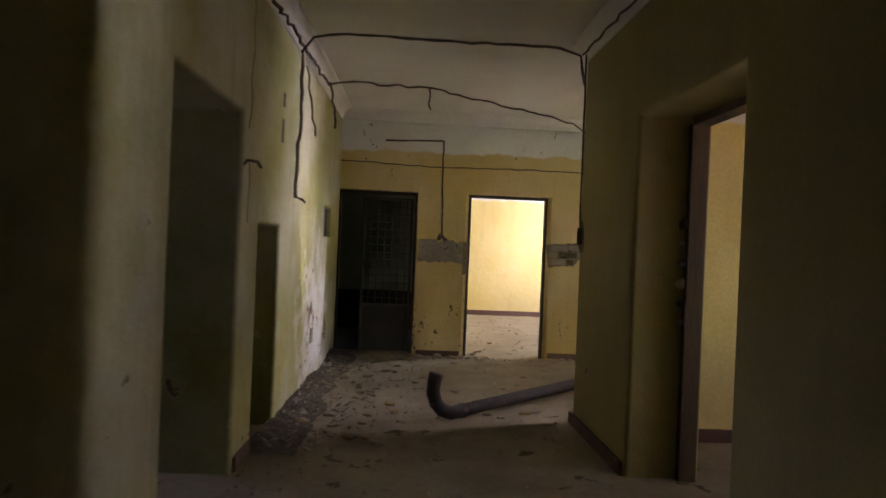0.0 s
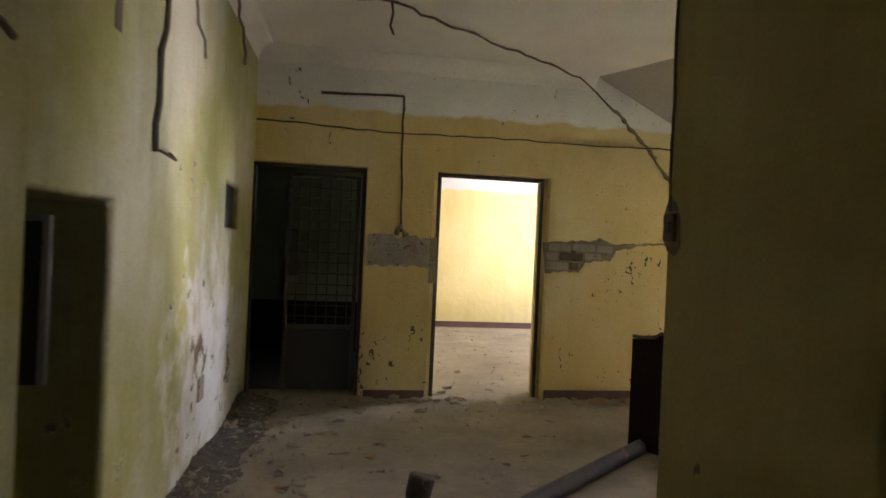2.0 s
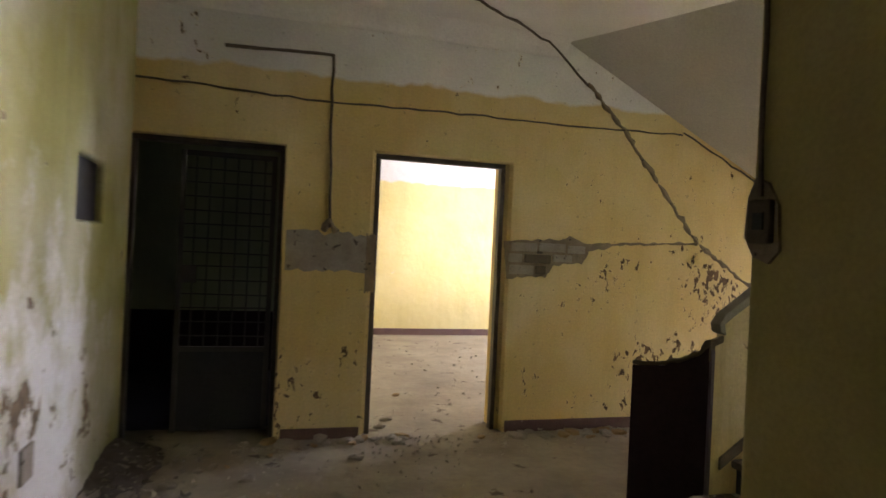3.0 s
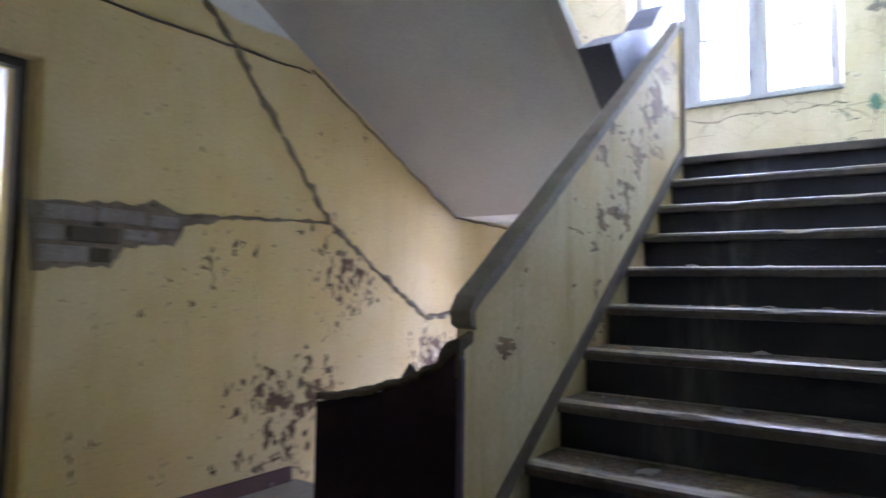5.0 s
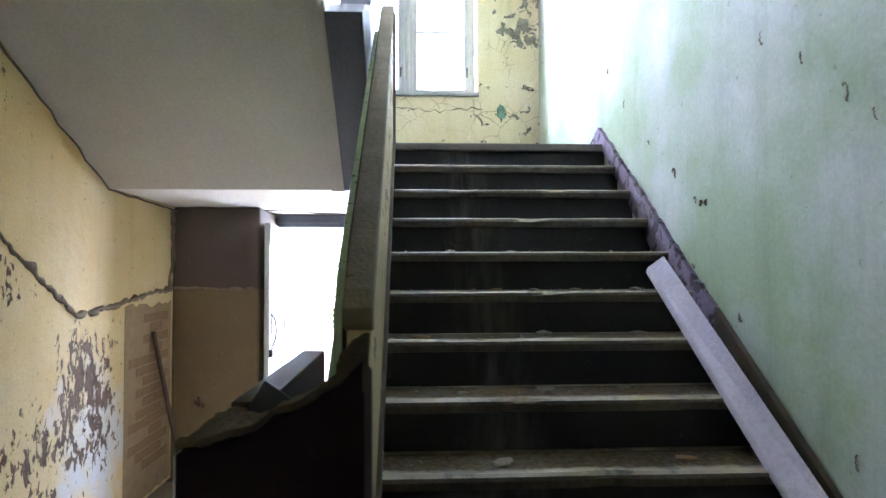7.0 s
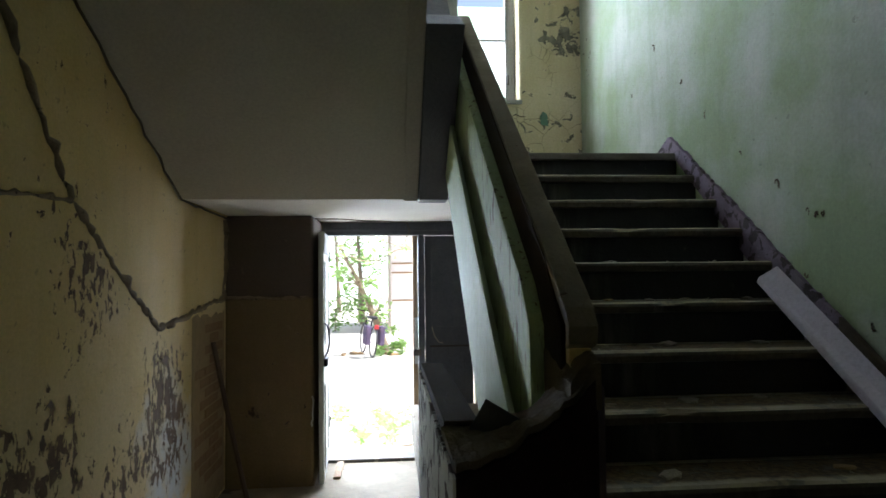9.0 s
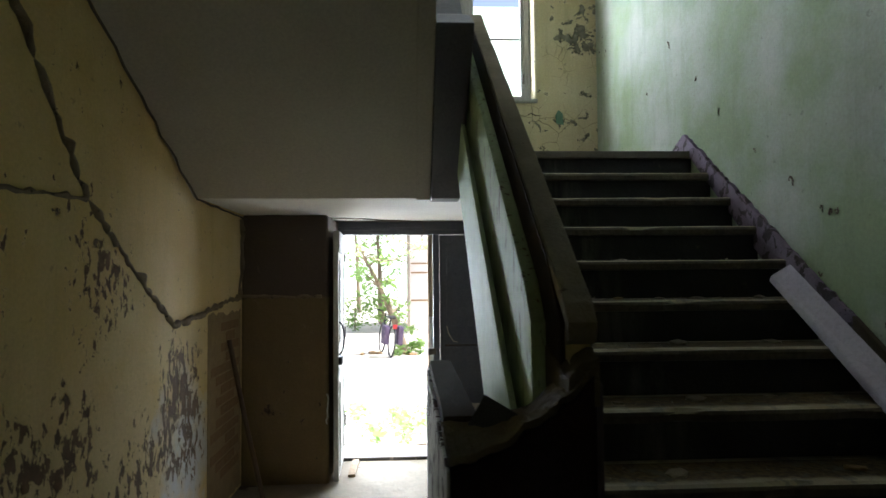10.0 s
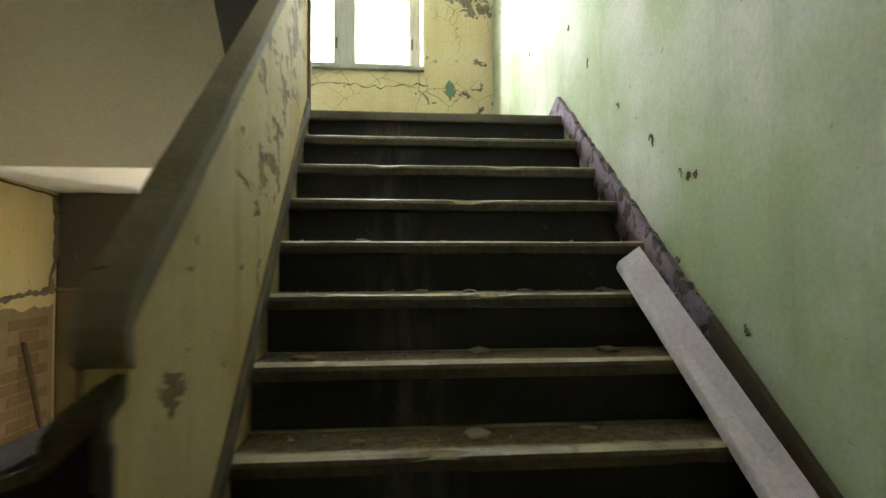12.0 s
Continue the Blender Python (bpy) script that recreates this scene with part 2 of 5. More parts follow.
M_cable = worn("dusty_black_cable", (0.075, 0.055, 0.04), (0.13, 0.10, 0.07), 12.0, 0.8)
M_metal = worn("dark_steel", (0.06, 0.055, 0.05), (0.11, 0.09, 0.07), 8.0, 0.55, 0.6)
M_rust = worn("rusty_zinc", (0.035, 0.028, 0.025), (0.055, 0.042, 0.032), 6.0, 0.75, 0.2, spots=(0.16, 0.07, 0.03), spot_at=0.62)
M_whitewood = worn("white_painted_wood", (0.62, 0.62, 0.57), (0.48, 0.48, 0.42), 5.0, 0.6, grain=(6, 6, 0.6), spots=(0.22, 0.17, 0.12), spot_at=0.66)
M_rawpost = worn("raw_pale_timber", (0.34, 0.24, 0.13), (0.20, 0.13, 0.07), 7.0, 0.85, grain=(2, 2, 0.3))
M_windowpaint = worn("grey_white_window_paint", (0.36, 0.36, 0.33), (0.27, 0.27, 0.24), 5.0, 0.6, grain=(6, 6, 0.6), spots=(0.15, 0.12, 0.09), spot_at=0.64)
M_palegreen = worn("pale_green_flaking_paint", (0.44, 0.60, 0.28), (0.63, 0.74, 0.46), 5.0, 0.7, grain=(4.5, 4.5, 0.6), spots=(0.20, 0.19, 0.10), spot_at=0.6, bump=0.02)
M_paleboard = worn("pale_green_board_paint", (0.44, 0.56, 0.31), (0.54, 0.65, 0.41), 5.0, 0.7, grain=(2, 2, 0.5), spots=(0.10, 0.09, 0.06), spot_at=0.7, bump=0.008)
M_darkband = worn("dark_brown_band_paint", (0.055, 0.04, 0.026), (0.028, 0.02, 0.014), 7.0, 0.85, spots=(0.10, 0.085, 0.055), spot_at=0.72)
M_plank = worn("lilac_white_plank", (0.64, 0.60, 0.66), (0.52, 0.48, 0.54), 5.0, 0.7, spots=(0.2, 0.16, 0.13), spot_at=0.69)
M_coping = worn("worn_brown_coping", (0.27, 0.24, 0.175), (0.16, 0.135, 0.09), 6.0, 0.75, spots=(0.09, 0.065, 0.045), spot_at=0.66, bump=0.012)
for dull in (M_darkband, M_paleboard, M_palegreen, M_dustmortar, M_coping):
    dull.node_tree.nodes["Principled BSDF"].inputs["Specular IOR Level"].default_value = 0.12
M_wood = worn("raw_brown_wood", (0.13, 0.085, 0.05), (0.07, 0.045, 0.03), 6.0, 0.8, grain=(1, 1, 0.15))
M_slate = worn("slate_grey_paint", (0.055, 0.06, 0.075), (0.085, 0.09, 0.10), 4.0, 0.5, spots=(0.2, 0.19, 0.17), spot_at=0.72)
M_chunk = worn("broken_plaster", (0.42, 0.37, 0.29), (0.24, 0.20, 0.15), 16.0, 0.95, bump=0.01)
M_brick = worn("old_red_brick", (0.38, 0.27, 0.13), (0.28, 0.17, 0.08), 14.0, 0.95, bump=0.01)
M_tile = worn("pale_green_tile", (0.50, 0.60, 0.50), (0.44, 0.54, 0.45), 2.0, 0.25)
M_soil = worn("bare_soil_with_litter", (0.58, 0.54, 0.46), (0.46, 0.43, 0.34), 2.0, 0.95, spots=(0.20, 0.24, 0.10), spot_at=0.66, bump=0.03)
M_bark = worn("grey_bark", (0.30, 0.24, 0.16), (0.17, 0.13, 0.09), 6.0, 0.95, grain=(1, 1, 0.3))


def haze():
    """Overexposed distance behind the yard, as a board that glows by itself."""
    m, t, b = node_mat("glowing_haze", 1.0)
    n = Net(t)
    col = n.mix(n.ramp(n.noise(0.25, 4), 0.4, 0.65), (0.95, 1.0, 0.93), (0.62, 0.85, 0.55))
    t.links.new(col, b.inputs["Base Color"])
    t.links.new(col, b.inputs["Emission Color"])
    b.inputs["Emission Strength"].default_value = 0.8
    return m


def leaf_paint():
    """Thin leaves that also let the sun through."""
    m = worn("green_leaf", (0.10, 0.19, 0.05), (0.16, 0.26, 0.09), 3.0, 0.6)
    t = m.node_tree
    tr = t.nodes.new("ShaderNodeBsdfTranslucent")
    tr.inputs[0].default_value = (0.30, 0.45, 0.12, 1)
    mx = t.nodes.new("ShaderNodeMixShader")
    mx.inputs[0].default_value = 0.5
    t.links.new(t.nodes["Principled BSDF"].outputs[0], mx.inputs[1])
    t.links.new(tr.outputs[0], mx.inputs[2])
    t.links.new(mx.outputs[0], t.nodes["Material Output"].inputs[0])
    return m


M_leaf = leaf_paint()
M_haze = haze()
M_stone = worn("pale_render", (0.80, 0.76, 0.72), (0.74, 0.66, 0.60), 3.0, 0.9)
M_black = worn("black_rubber_and_shade", (0.02, 0.02, 0.022), (0.03, 0.03, 0.03), 8.0, 0.6)
M_red = worn("red_plastic", (0.45, 0.03, 0.03), (0.38, 0.03, 0.03), 8.0, 0.4)
M_purple = worn("purple_cloth", (0.10, 0.07, 0.13), (0.07, 0.05, 0.09), 12.0, 0.9)


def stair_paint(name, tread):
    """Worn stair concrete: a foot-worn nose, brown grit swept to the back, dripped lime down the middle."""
    m, t, b = node_mat(name, 0.62 if tread else 0.6)
    n = Net(t)
    x, y, z = n.sep()
    blot = n.noise(5.0, 8, 0.65)
    fine = n.noise(48, 4, 0.6)
    if tread:
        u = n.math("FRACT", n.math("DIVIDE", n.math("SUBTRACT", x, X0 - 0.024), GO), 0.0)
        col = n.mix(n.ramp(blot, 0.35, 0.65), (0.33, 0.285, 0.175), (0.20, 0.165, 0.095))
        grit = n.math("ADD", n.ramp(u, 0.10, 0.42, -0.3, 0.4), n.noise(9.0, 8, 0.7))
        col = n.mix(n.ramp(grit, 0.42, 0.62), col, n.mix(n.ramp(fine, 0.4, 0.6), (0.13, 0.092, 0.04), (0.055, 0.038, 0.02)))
        lip = n.ramp(n.noise(11.0, 6, 0.6), 0.56, 0.6)
        col = n.mix(n.math("MULTIPLY", lip, 0.7), col, (0.10, 0.095, 0.07))
        # upright faces get a darker colour, painting the shade under the lit top edge
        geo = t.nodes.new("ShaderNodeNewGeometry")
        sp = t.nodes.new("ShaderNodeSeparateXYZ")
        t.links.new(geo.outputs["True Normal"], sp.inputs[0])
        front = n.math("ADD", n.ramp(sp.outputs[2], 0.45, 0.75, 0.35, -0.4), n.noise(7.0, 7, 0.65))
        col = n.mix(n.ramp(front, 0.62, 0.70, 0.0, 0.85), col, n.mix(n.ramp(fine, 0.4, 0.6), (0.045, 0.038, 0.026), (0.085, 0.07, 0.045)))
        rough = n.ramp(grit, 0.3, 0.6, 0.55, 0.95)
        t.links.new(rough, b.inputs["Roughness"])
    else:
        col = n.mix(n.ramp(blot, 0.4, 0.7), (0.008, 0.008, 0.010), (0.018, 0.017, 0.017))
        runs = n.ramp(n.noise(1.0, 5, 0.6, n.scaled(22, 22, 3.0)), 0.38, 0.75)
        mid = n.ramp(n.math("ABSOLUTE", n.math("SUBTRACT", y, 6.17), 0.0), 0.03, 0.17, 1.0, 0.0)
        col = n.mix(n.math("MULTIPLY", n.math("MULTIPLY", runs, mid), 0.32), col, (0.30, 0.29, 0.24))
        col = n.mix(n.ramp(n.noise(13.0, 7, 0.7), 0.64, 0.7, 0.0, 0.6), col, (0.10, 0.085, 0.06))
    t.links.new(col, b.inputs["Base Color"])
    n.bump(n.math("ADD", blot, n.math("MULTIPLY", fine, 0.6)), b, 0.008, 0.6)
    return m


RISE, GO, X0 = 0.175, 0.253, 2.046
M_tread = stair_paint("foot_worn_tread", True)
M_riser = stair_paint("dark_riser_with_lime_drips", False)
M_greenpatch = worn("old_green_paint", (0.10, 0.20, 0.13), (0.16, 0.26, 0.18), 14.0, 0.8)
M_oldbrick = worn("ochre_brown_brick", (0.29, 0.185, 0.085), (0.19, 0.115, 0.055), 14.0, 0.95, spots=(0.42, 0.35, 0.22), spot_at=0.68, bump=0.01)
M_joint = worn("pale_lime_joint", (0.36, 0.27, 0.14), (0.25, 0.18, 0.095), 14.0, 0.95, bump=0.01)


# ---------------------------------------------------------------- builders
def mesh_from(bm, name, mat, smooth=False):
    bmesh.ops.recalc_face_normals(bm, faces=bm.faces)
    me = bpy.data.meshes.new(name)
    bm.to_mesh(me)
    bm.free()
    me.materials.append(mat)
    if smooth:
        for p in me.polygons:
            p.use_smooth = True
    return me


def part(name, bm, mat, parent=None, label="", smooth=False):
    ob = new(name, mesh_from(bm, name, mat, smooth))
    if parent:
        ob.parent = parent
        ob.matrix_parent_inverse = parent.matrix_world.inverted()
    if label:
        ob["label"] = label
    return ob


def thing(name, at, label, category, group="", kind=""):
    ob = new(name)
    ob.empty_display_size = 0.1
    ob.matrix_world = Matrix.Translation(at)
    bpy.context.view_layer.update()
    return tagged(ob, label, category, group, kind)


def add_box(bm, lo, hi, bevel=0.0, m=None, seg=2):
    r = bmesh.ops.create_cube(bm, size=1.0)
    vs = r["verts"]
    for v in vs:
        v.co = Vector([lo[i] + (v.co[i] + 0.5) * (hi[i] - lo[i]) for i in range(3)])
    if bevel:
        es = list({e for v in vs for e in v.link_edges})
        g = bmesh.ops.bevel(bm, geom=es, offset=bevel, segments=seg, affect="EDGES", profile=0.6)
        vs = list({v for f in g["faces"] for v in f.verts} | {v for v in vs if v.is_valid})
    if m is not None:
        for v in vs:
            v.co = m @ v.co
    return vs


def box(lo, hi, bevel=0.0, m=None, seg=2):
    bm = bmesh.new()
    add_box(bm, lo, hi, bevel, m, seg)
    return bm


def prism(points, lo, hi, axis="y", bevel=0.0, seg=2):
    """A polygon drawn in two axes and drawn out along the third."""
    bm = bmesh.new()
    def at(p, h):
        a, b = p
        return {"y": (a, h, b), "x": (h, a, b), "z": (a, b, h)}[axis]
    f0 = [bm.verts.new(at(p, lo)) for p in points]
    f1 = [bm.verts.new(at(p, hi)) for p in points]
    bm.faces.new(f0)
    bm.faces.new(f1)
    for i in range(len(points)):
        j = (i + 1) % len(points)
        bm.faces.new((f0[i], f0[j], f1[j], f1[i]))
    bmesh.ops.recalc_face_normals(bm, faces=bm.faces)
    if bevel:
        bmesh.ops.bevel(bm, geom=list(bm.edges), offset=bevel, segments=seg, affect="EDGES", profile=0.6)
    return bm


def tube(points, r, sides=8, wob=0.0, seed=0):
    """A round run along points, capped."""
    bm = bmesh.new()
    rnd = random.Random(seed)
    rings, pts = [], [Vector(p) for p in points]
    for i, p in enumerate(pts):
        way = (pts[min(i + 1, len(pts) - 1)] - pts[max(i - 1, 0)]).normalized()
        side = way.cross(Vector((0.31, 0.2, 0.93))).normalized()
        up = way.cross(side)
        rr = r * (1 + wob * (rnd.random() - 0.5))
        rings.append([bm.verts.new(p + rr * (math.cos(a) * side + math.sin(a) * up))
                      for a in (2 * math.pi * k / sides for k in range(sides))])
    for a, b in zip(rings, rings[1:]):
        for k in range(sides):
            bm.faces.new((a[k], a[(k + 1) % sides], b[(k + 1) % sides], b[k]))
    bm.faces.new(rings[0])
    bm.faces.new(rings[-1])
    return bm


def wander(points, step=0.12, amp=0.012, seed=0):
    """Points along a polyline with the small sags and kinks of an old cable."""
    rnd = random.Random(seed)
    out = []
    for a, b in zip(points, points[1:]):
        a, b = Vector(a), Vector(b)
        k = max(1, int((b - a).length / step))
        for i in range(k):
            out.append(a.lerp(b, i / k) + Vector([rnd.uniform(-amp, amp) for _ in range(3)]) * (i > 0))
    out.append(Vector(points[-1]))
    return out


def wall(name, a, b, thick, z0, z1, openings=(), mat=None, round_edge=0.03, label=""):
    """A wall from a to b in plan whose seen face lies on that line; thick to the left of a-b is positive.
    openings: (from, to, bottom, top) along the line."""
    a, b = Vector((*a, 0)), Vector((*b, 0))
    run = (b - a).normalized()
    side = Vector((-run.y, run.x, 0)) * thick
    us = sorted({0.0, (b - a).length, *[u for o in openings for u in o[:2]]})
    zs = sorted({z0, z1, *[z for o in openings for z in o[2:]]})
    bm = bmesh.new()
    grid = {}
    def v(i, j, s):
        if (i, j, s) not in grid:
            grid[i, j, s] = bm.verts.new(a + run * us[i] + side * s + Vector((0, 0, zs[j])))
        return grid[i, j, s]
    def solid(i, j):
        if not (0 <= i < len(us) - 1 and 0 <= j < len(zs) - 1):
            return False
        u, z = (us[i] + us[i + 1]) / 2, (zs[j] + zs[j + 1]) / 2
        return not any(o[0] < u < o[1] and o[2] < z < o[3] for o in openings)
    for i in range(len(us) - 1):
        for j in range(len(zs) - 1):
            if not solid(i, j):
                continue
            for s in (0, 1):
                bm.faces.new((v(i, j, s), v(i + 1, j, s), v(i + 1, j + 1, s), v(i, j + 1, s)))
            for di, dj, p, q in ((-1, 0, (i, j), (i, j + 1)), (1, 0, (i + 1, j), (i + 1, j + 1)),
                                 (0, -1, (i, j), (i + 1, j)), (0, 1, (i, j + 1), (i + 1, j + 1))):
                if not solid(i + di, j + dj):
                    bm.faces.new((v(*p, 0), v(*q, 0), v(*q, 1), v(*p, 1)))
    bmesh.ops.recalc_face_normals(bm, faces=bm.faces)
    if round_edge:
        es = [e for e in bm.edges if len(e.link_faces) == 2 and e.calc_face_angle() > 0.6]
        bmesh.ops.bevel(bm, geom=es, offset=round_edge, segments=4, affect="EDGES", profile=0.5, clamp_overlap=True)
    ob = part(name, bm, mat, None, "", False)
    return tagged(ob, label, "wall", "", "structure")


# ---------------------------------------------------------------- the structure
FLOOR_N, STAIR_IN, STAIR_S, FAC = 8.40, 6.585, 5.27, 6.60


def left_x(y):
    return -0.885 - 0.032 * (8.4 - y)


def build_floor():
    bm = bmesh.new()
    for lo, hi in (((-4.2, -3.4, -0.25), (3.2, 8.9, 0.0)), ((3.2, -3.4, -0.25), (6.6, 6.9, 0.0)),
                   ((-4.2, 8.9, -0.25), (6.6, 14.0, 0.0)), ((3.2, 8.42, -0.25), (6.6, 8.9, 0.0))):
        add_box(bm, lo, hi)
    tagged(part("floor", bm, M_floor), "dusty stained concrete floor strewn with plaster crumbs", "floor", "", "structure")
    bm = bmesh.new()
    add_box(bm, (3.8, 6.3, -0.75), (7.05, 8.42, -0.5))
    tagged(part("floor_exit", bm, M_floor), "dusty concrete floor inside the yard door", "floor", "", "structure")


def build_walls():
    wall("wall_end", (-1.3, 8.40), (7.0, 8.40), 0.30, -0.6, 6.0, [(0.36, 1.375, -0.05, 2.02), (1.985, 3.05, -0.05, 2.03)], M_end, 0.07,
         "ochre plaster wall flaking at its foot, with two doorways")
    a, b = (left_x(8.42), 8.42), (left_x(-3.2), -3.2)
    wall("wall_corridor_west", a, b, -0.42, -0.1, 3.02,
         [(0.68, 1.18, 1.42, 1.728), (3.27, 3.89, -0.05, 1.455), (4.32, 5.35, -0.05, 2.08)], M_left, 0.085,
         "yellow-green plaster wall with water streaks and peeled spots")
    wall("wall_corridor_east", (1.27, -3.2), (1.322, 5.46), -0.46, -0.1, 3.02, [(6.15, 7.40, -0.05, 2.2)], M_right, 0.05,
         "olive-yellow plaster corridor wall with a broken door jamb")
    wall("wall_stair_south", (7.0, STAIR_S), (1.66, STAIR_S), 0.25, -0.1, 6.0, (), M_stairwall, 0.0,
         "pale green and white stair wall with scratched and peeled paint")
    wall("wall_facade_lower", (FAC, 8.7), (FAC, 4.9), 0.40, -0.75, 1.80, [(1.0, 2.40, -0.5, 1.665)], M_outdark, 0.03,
         "bare brown plaster wall round the yard door")
    wall("wall_facade_upper", (FAC, 8.7), (FAC, 4.9), 0.40, 1.80, 6.0, [(1.10, 2.84, 2.79, 4.6)], M_facade, 0.03,
         "ochre wall with curling flakes of paint under the stair window")
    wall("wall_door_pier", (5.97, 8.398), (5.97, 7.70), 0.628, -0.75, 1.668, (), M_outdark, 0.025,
         "bare brown plaster pier beside the yard door")
    # plain walls that close the place
    # unseen end, dark so that little light bounces back
    wall("wall_corridor_back", (-1.3, -3.0), (1.7, -3.0), -0.2, -0.1, 3.02, (), M_dark, 0.0, "added unseen dark wall closing the corridor")
    # unseen, added so that light stays in above the stairs
    wall("wall_upper_west", (0.9, 8.5), (0.9, 5.0), -0.2, 3.2, 6.0, (), M_ceiling, 0.0, "added unseen upper wall that holds light in the stairwell")
    wall("wall_hall_back", (-1.5, 13.7), (6.6, 13.7), 0.2, -0.1, 3.0, (), M_inner, 0.0, "bright yellow wall of the hall behind the doorway")
    wall("wall_hall_east", (6.25, 13.8), (6.25, 8.68), 0.3, -0.1, 3.0, [(0.9, 2.5, 0.85, 2.4)], M_inner, 0.02, "yellow hall wall with a window opening")
    wall("wall_hall_west", (0.45, 8.7), (0.45, 13.7), 0.12, -0.1, 3.0, (), M_inner, 0.0, "yellow partition of the hall")
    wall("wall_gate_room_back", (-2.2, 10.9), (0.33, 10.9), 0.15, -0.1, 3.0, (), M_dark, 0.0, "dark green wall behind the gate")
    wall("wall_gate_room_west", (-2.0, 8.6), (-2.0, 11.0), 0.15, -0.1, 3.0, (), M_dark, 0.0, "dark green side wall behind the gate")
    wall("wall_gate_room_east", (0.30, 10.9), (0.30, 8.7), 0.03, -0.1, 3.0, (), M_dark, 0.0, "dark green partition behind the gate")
    wall("wall_side_room_north", (1.67, 4.99), (4.4, 4.99), 0.02, -0.1, 3.0, (), M_inner, 0.0, "yellow wall of the side room")
    wall("wall_side_room_east", (4.4, 5.0), (4.4, 0.6), 0.2, -0.1, 3.0, [(1.3, 2.2, 1.0, 1.95)], M_inner, 0.02, "yellow wall with an added unseen window opening")
    wall("wall_side_room_south", (4.4, 0.8), (1.6, 0.8), 0.2, -0.1, 3.0, (), M_inner, 0.0, "yellow wall of the side room")
    wall("wall_washroom_north", (-4.0, 5.45), (-1.4, 5.45), 0.15, -0.1, 3.0, (), M_left, 0.0, "greenish plaster wall of the washroom")
    wall("wall_washroom_west", (-4.0, 1.2), (-4.0, 5.5), 0.2, -0.1, 3.0, [(2.9, 4.0, 1.0, 2.3)], M_left, 0.02, "washroom wall with an added unseen window opening")
    wall("wall_washroom_south", (-1.5, 1.3), (-4.0, 1.3), 0.2, -0.1, 3.0, (), M_left, 0.0, "washroom wall")
    # added enclosure that keeps the space behind the wall hole dark
    wall("wall_dark_backing", (-1.75, 5.6), (-1.75, 8.5), 0.1, -0.1, 3.0, (), M_dark, 0.0, "added dark wall closing the space behind the wall hole")


def niche_back():
    tagged(part("wall_niche_back", box((-1.52, 4.42, -0.05), (-1.45, 5.3, 1.6)), M_dirtpaint), "bare brown back of the wall recess", "wall", "", "structure")


def niche_fittings():
    """Painted frame with a dark opening on the far cheek of the wall recess."""
    n = thing("niche_frame", (-1.25, 5.14, 0.8), "pale painted frame with a black plate for the dark opening inside the wall recess", "frame", "", "structure")
    x0, x1, z0, z1, y = -1.31, -1.18, 0.80, 1.40, 5.140
    for lo, hi in (((x0, z0), (x0 + 0.025, z1)), ((x1 - 0.025, z0), (x1, z1)), ((x0 + 0.025, z1 - 0.025), (x1 - 0.025, z1))):
        part("frame_bar", box((lo[0], y - 0.03, lo[1]), (hi[0], y + 0.008, hi[1]), 0.004), M_windowpaint, n)
    # solid black plate, the opening's shade drawn as colour
    part("opening", box((x0 + 0.025, y - 0.008, z0), (x1 - 0.025, y + 0.006, z1 - 0.025)), M_black, n, "black plate for the dark opening")
    part("latch", box((x0 - 0.03, y - 0.045, 1.0), (x0 + 0.02, y - 0.031, 1.04), 0.004), M_metal, n)


def build_ceilings():
    corners = [(-1.6, -3.2), (1.9, -3.2), (1.9, 5.27), (2.75, 5.27), (2.86, 6.9), (2.15, 8.45), (-1.6, 8.45)]
    tagged(part("ceiling", prism(corners, 3.0, 3.22, "z"), M_ceiling), "grey-white plaster ceiling with cable grooves", "ceiling", "", "structure")
    # ceiling_upper is unseen and only contains the stairwell's light
    for nm, lo, hi in (("ceiling_hall", (-2.2, 8.6, 2.96), (6.6, 14.0, 3.15)), ("ceiling_upper", (0.7, 4.9, 5.95), (7.1, 8.8, 6.15)),
                       ("ceiling_side_room", (1.6, 0.5, 2.96), (4.7, 5.1, 3.15)), ("ceiling_washroom", (-4.3, 1.0, 2.96), (-1.4, 8.6, 3.15))):
        tagged(part(nm, box(lo, hi), M_ceiling), "plain plaster ceiling", "ceiling", "", "structure")
    # rounded joint of wall and ceiling
    r, n = 0.13, 6
    arc = [(r - r * math.cos(a), -r + r * math.sin(a)) for a in (math.pi / 2 * k / n for k in range(n + 1))]
    prof = [(-0.01, 0.01), (-0.01, -r)] + arc + [(r, 0.01)]
    bm = bmesh.new()
    for a, b, inw in (((left_x(8.4), 8.4), (left_x(-3), -3), (1, 0)), ((-0.9, 8.4), (2.15, 8.4), (0, -1)), ((1.28, -3), (1.31, 5.44), (-1, 0))):
        ra, rb = [[bm.verts.new((p[0] + u * inw[0], p[1] + u * inw[1], 3.0 + w)) for u, w in prof] for p in (a, b)]
        for i in range(len(prof) - 1):
            bm.faces.new((ra[i], ra[i + 1], rb[i + 1], rb[i]))
    tagged(part("trim_cove", bm, M_ceiling, None, "", True), "rounded plaster joint of wall and ceiling", "cove", "", "structure")


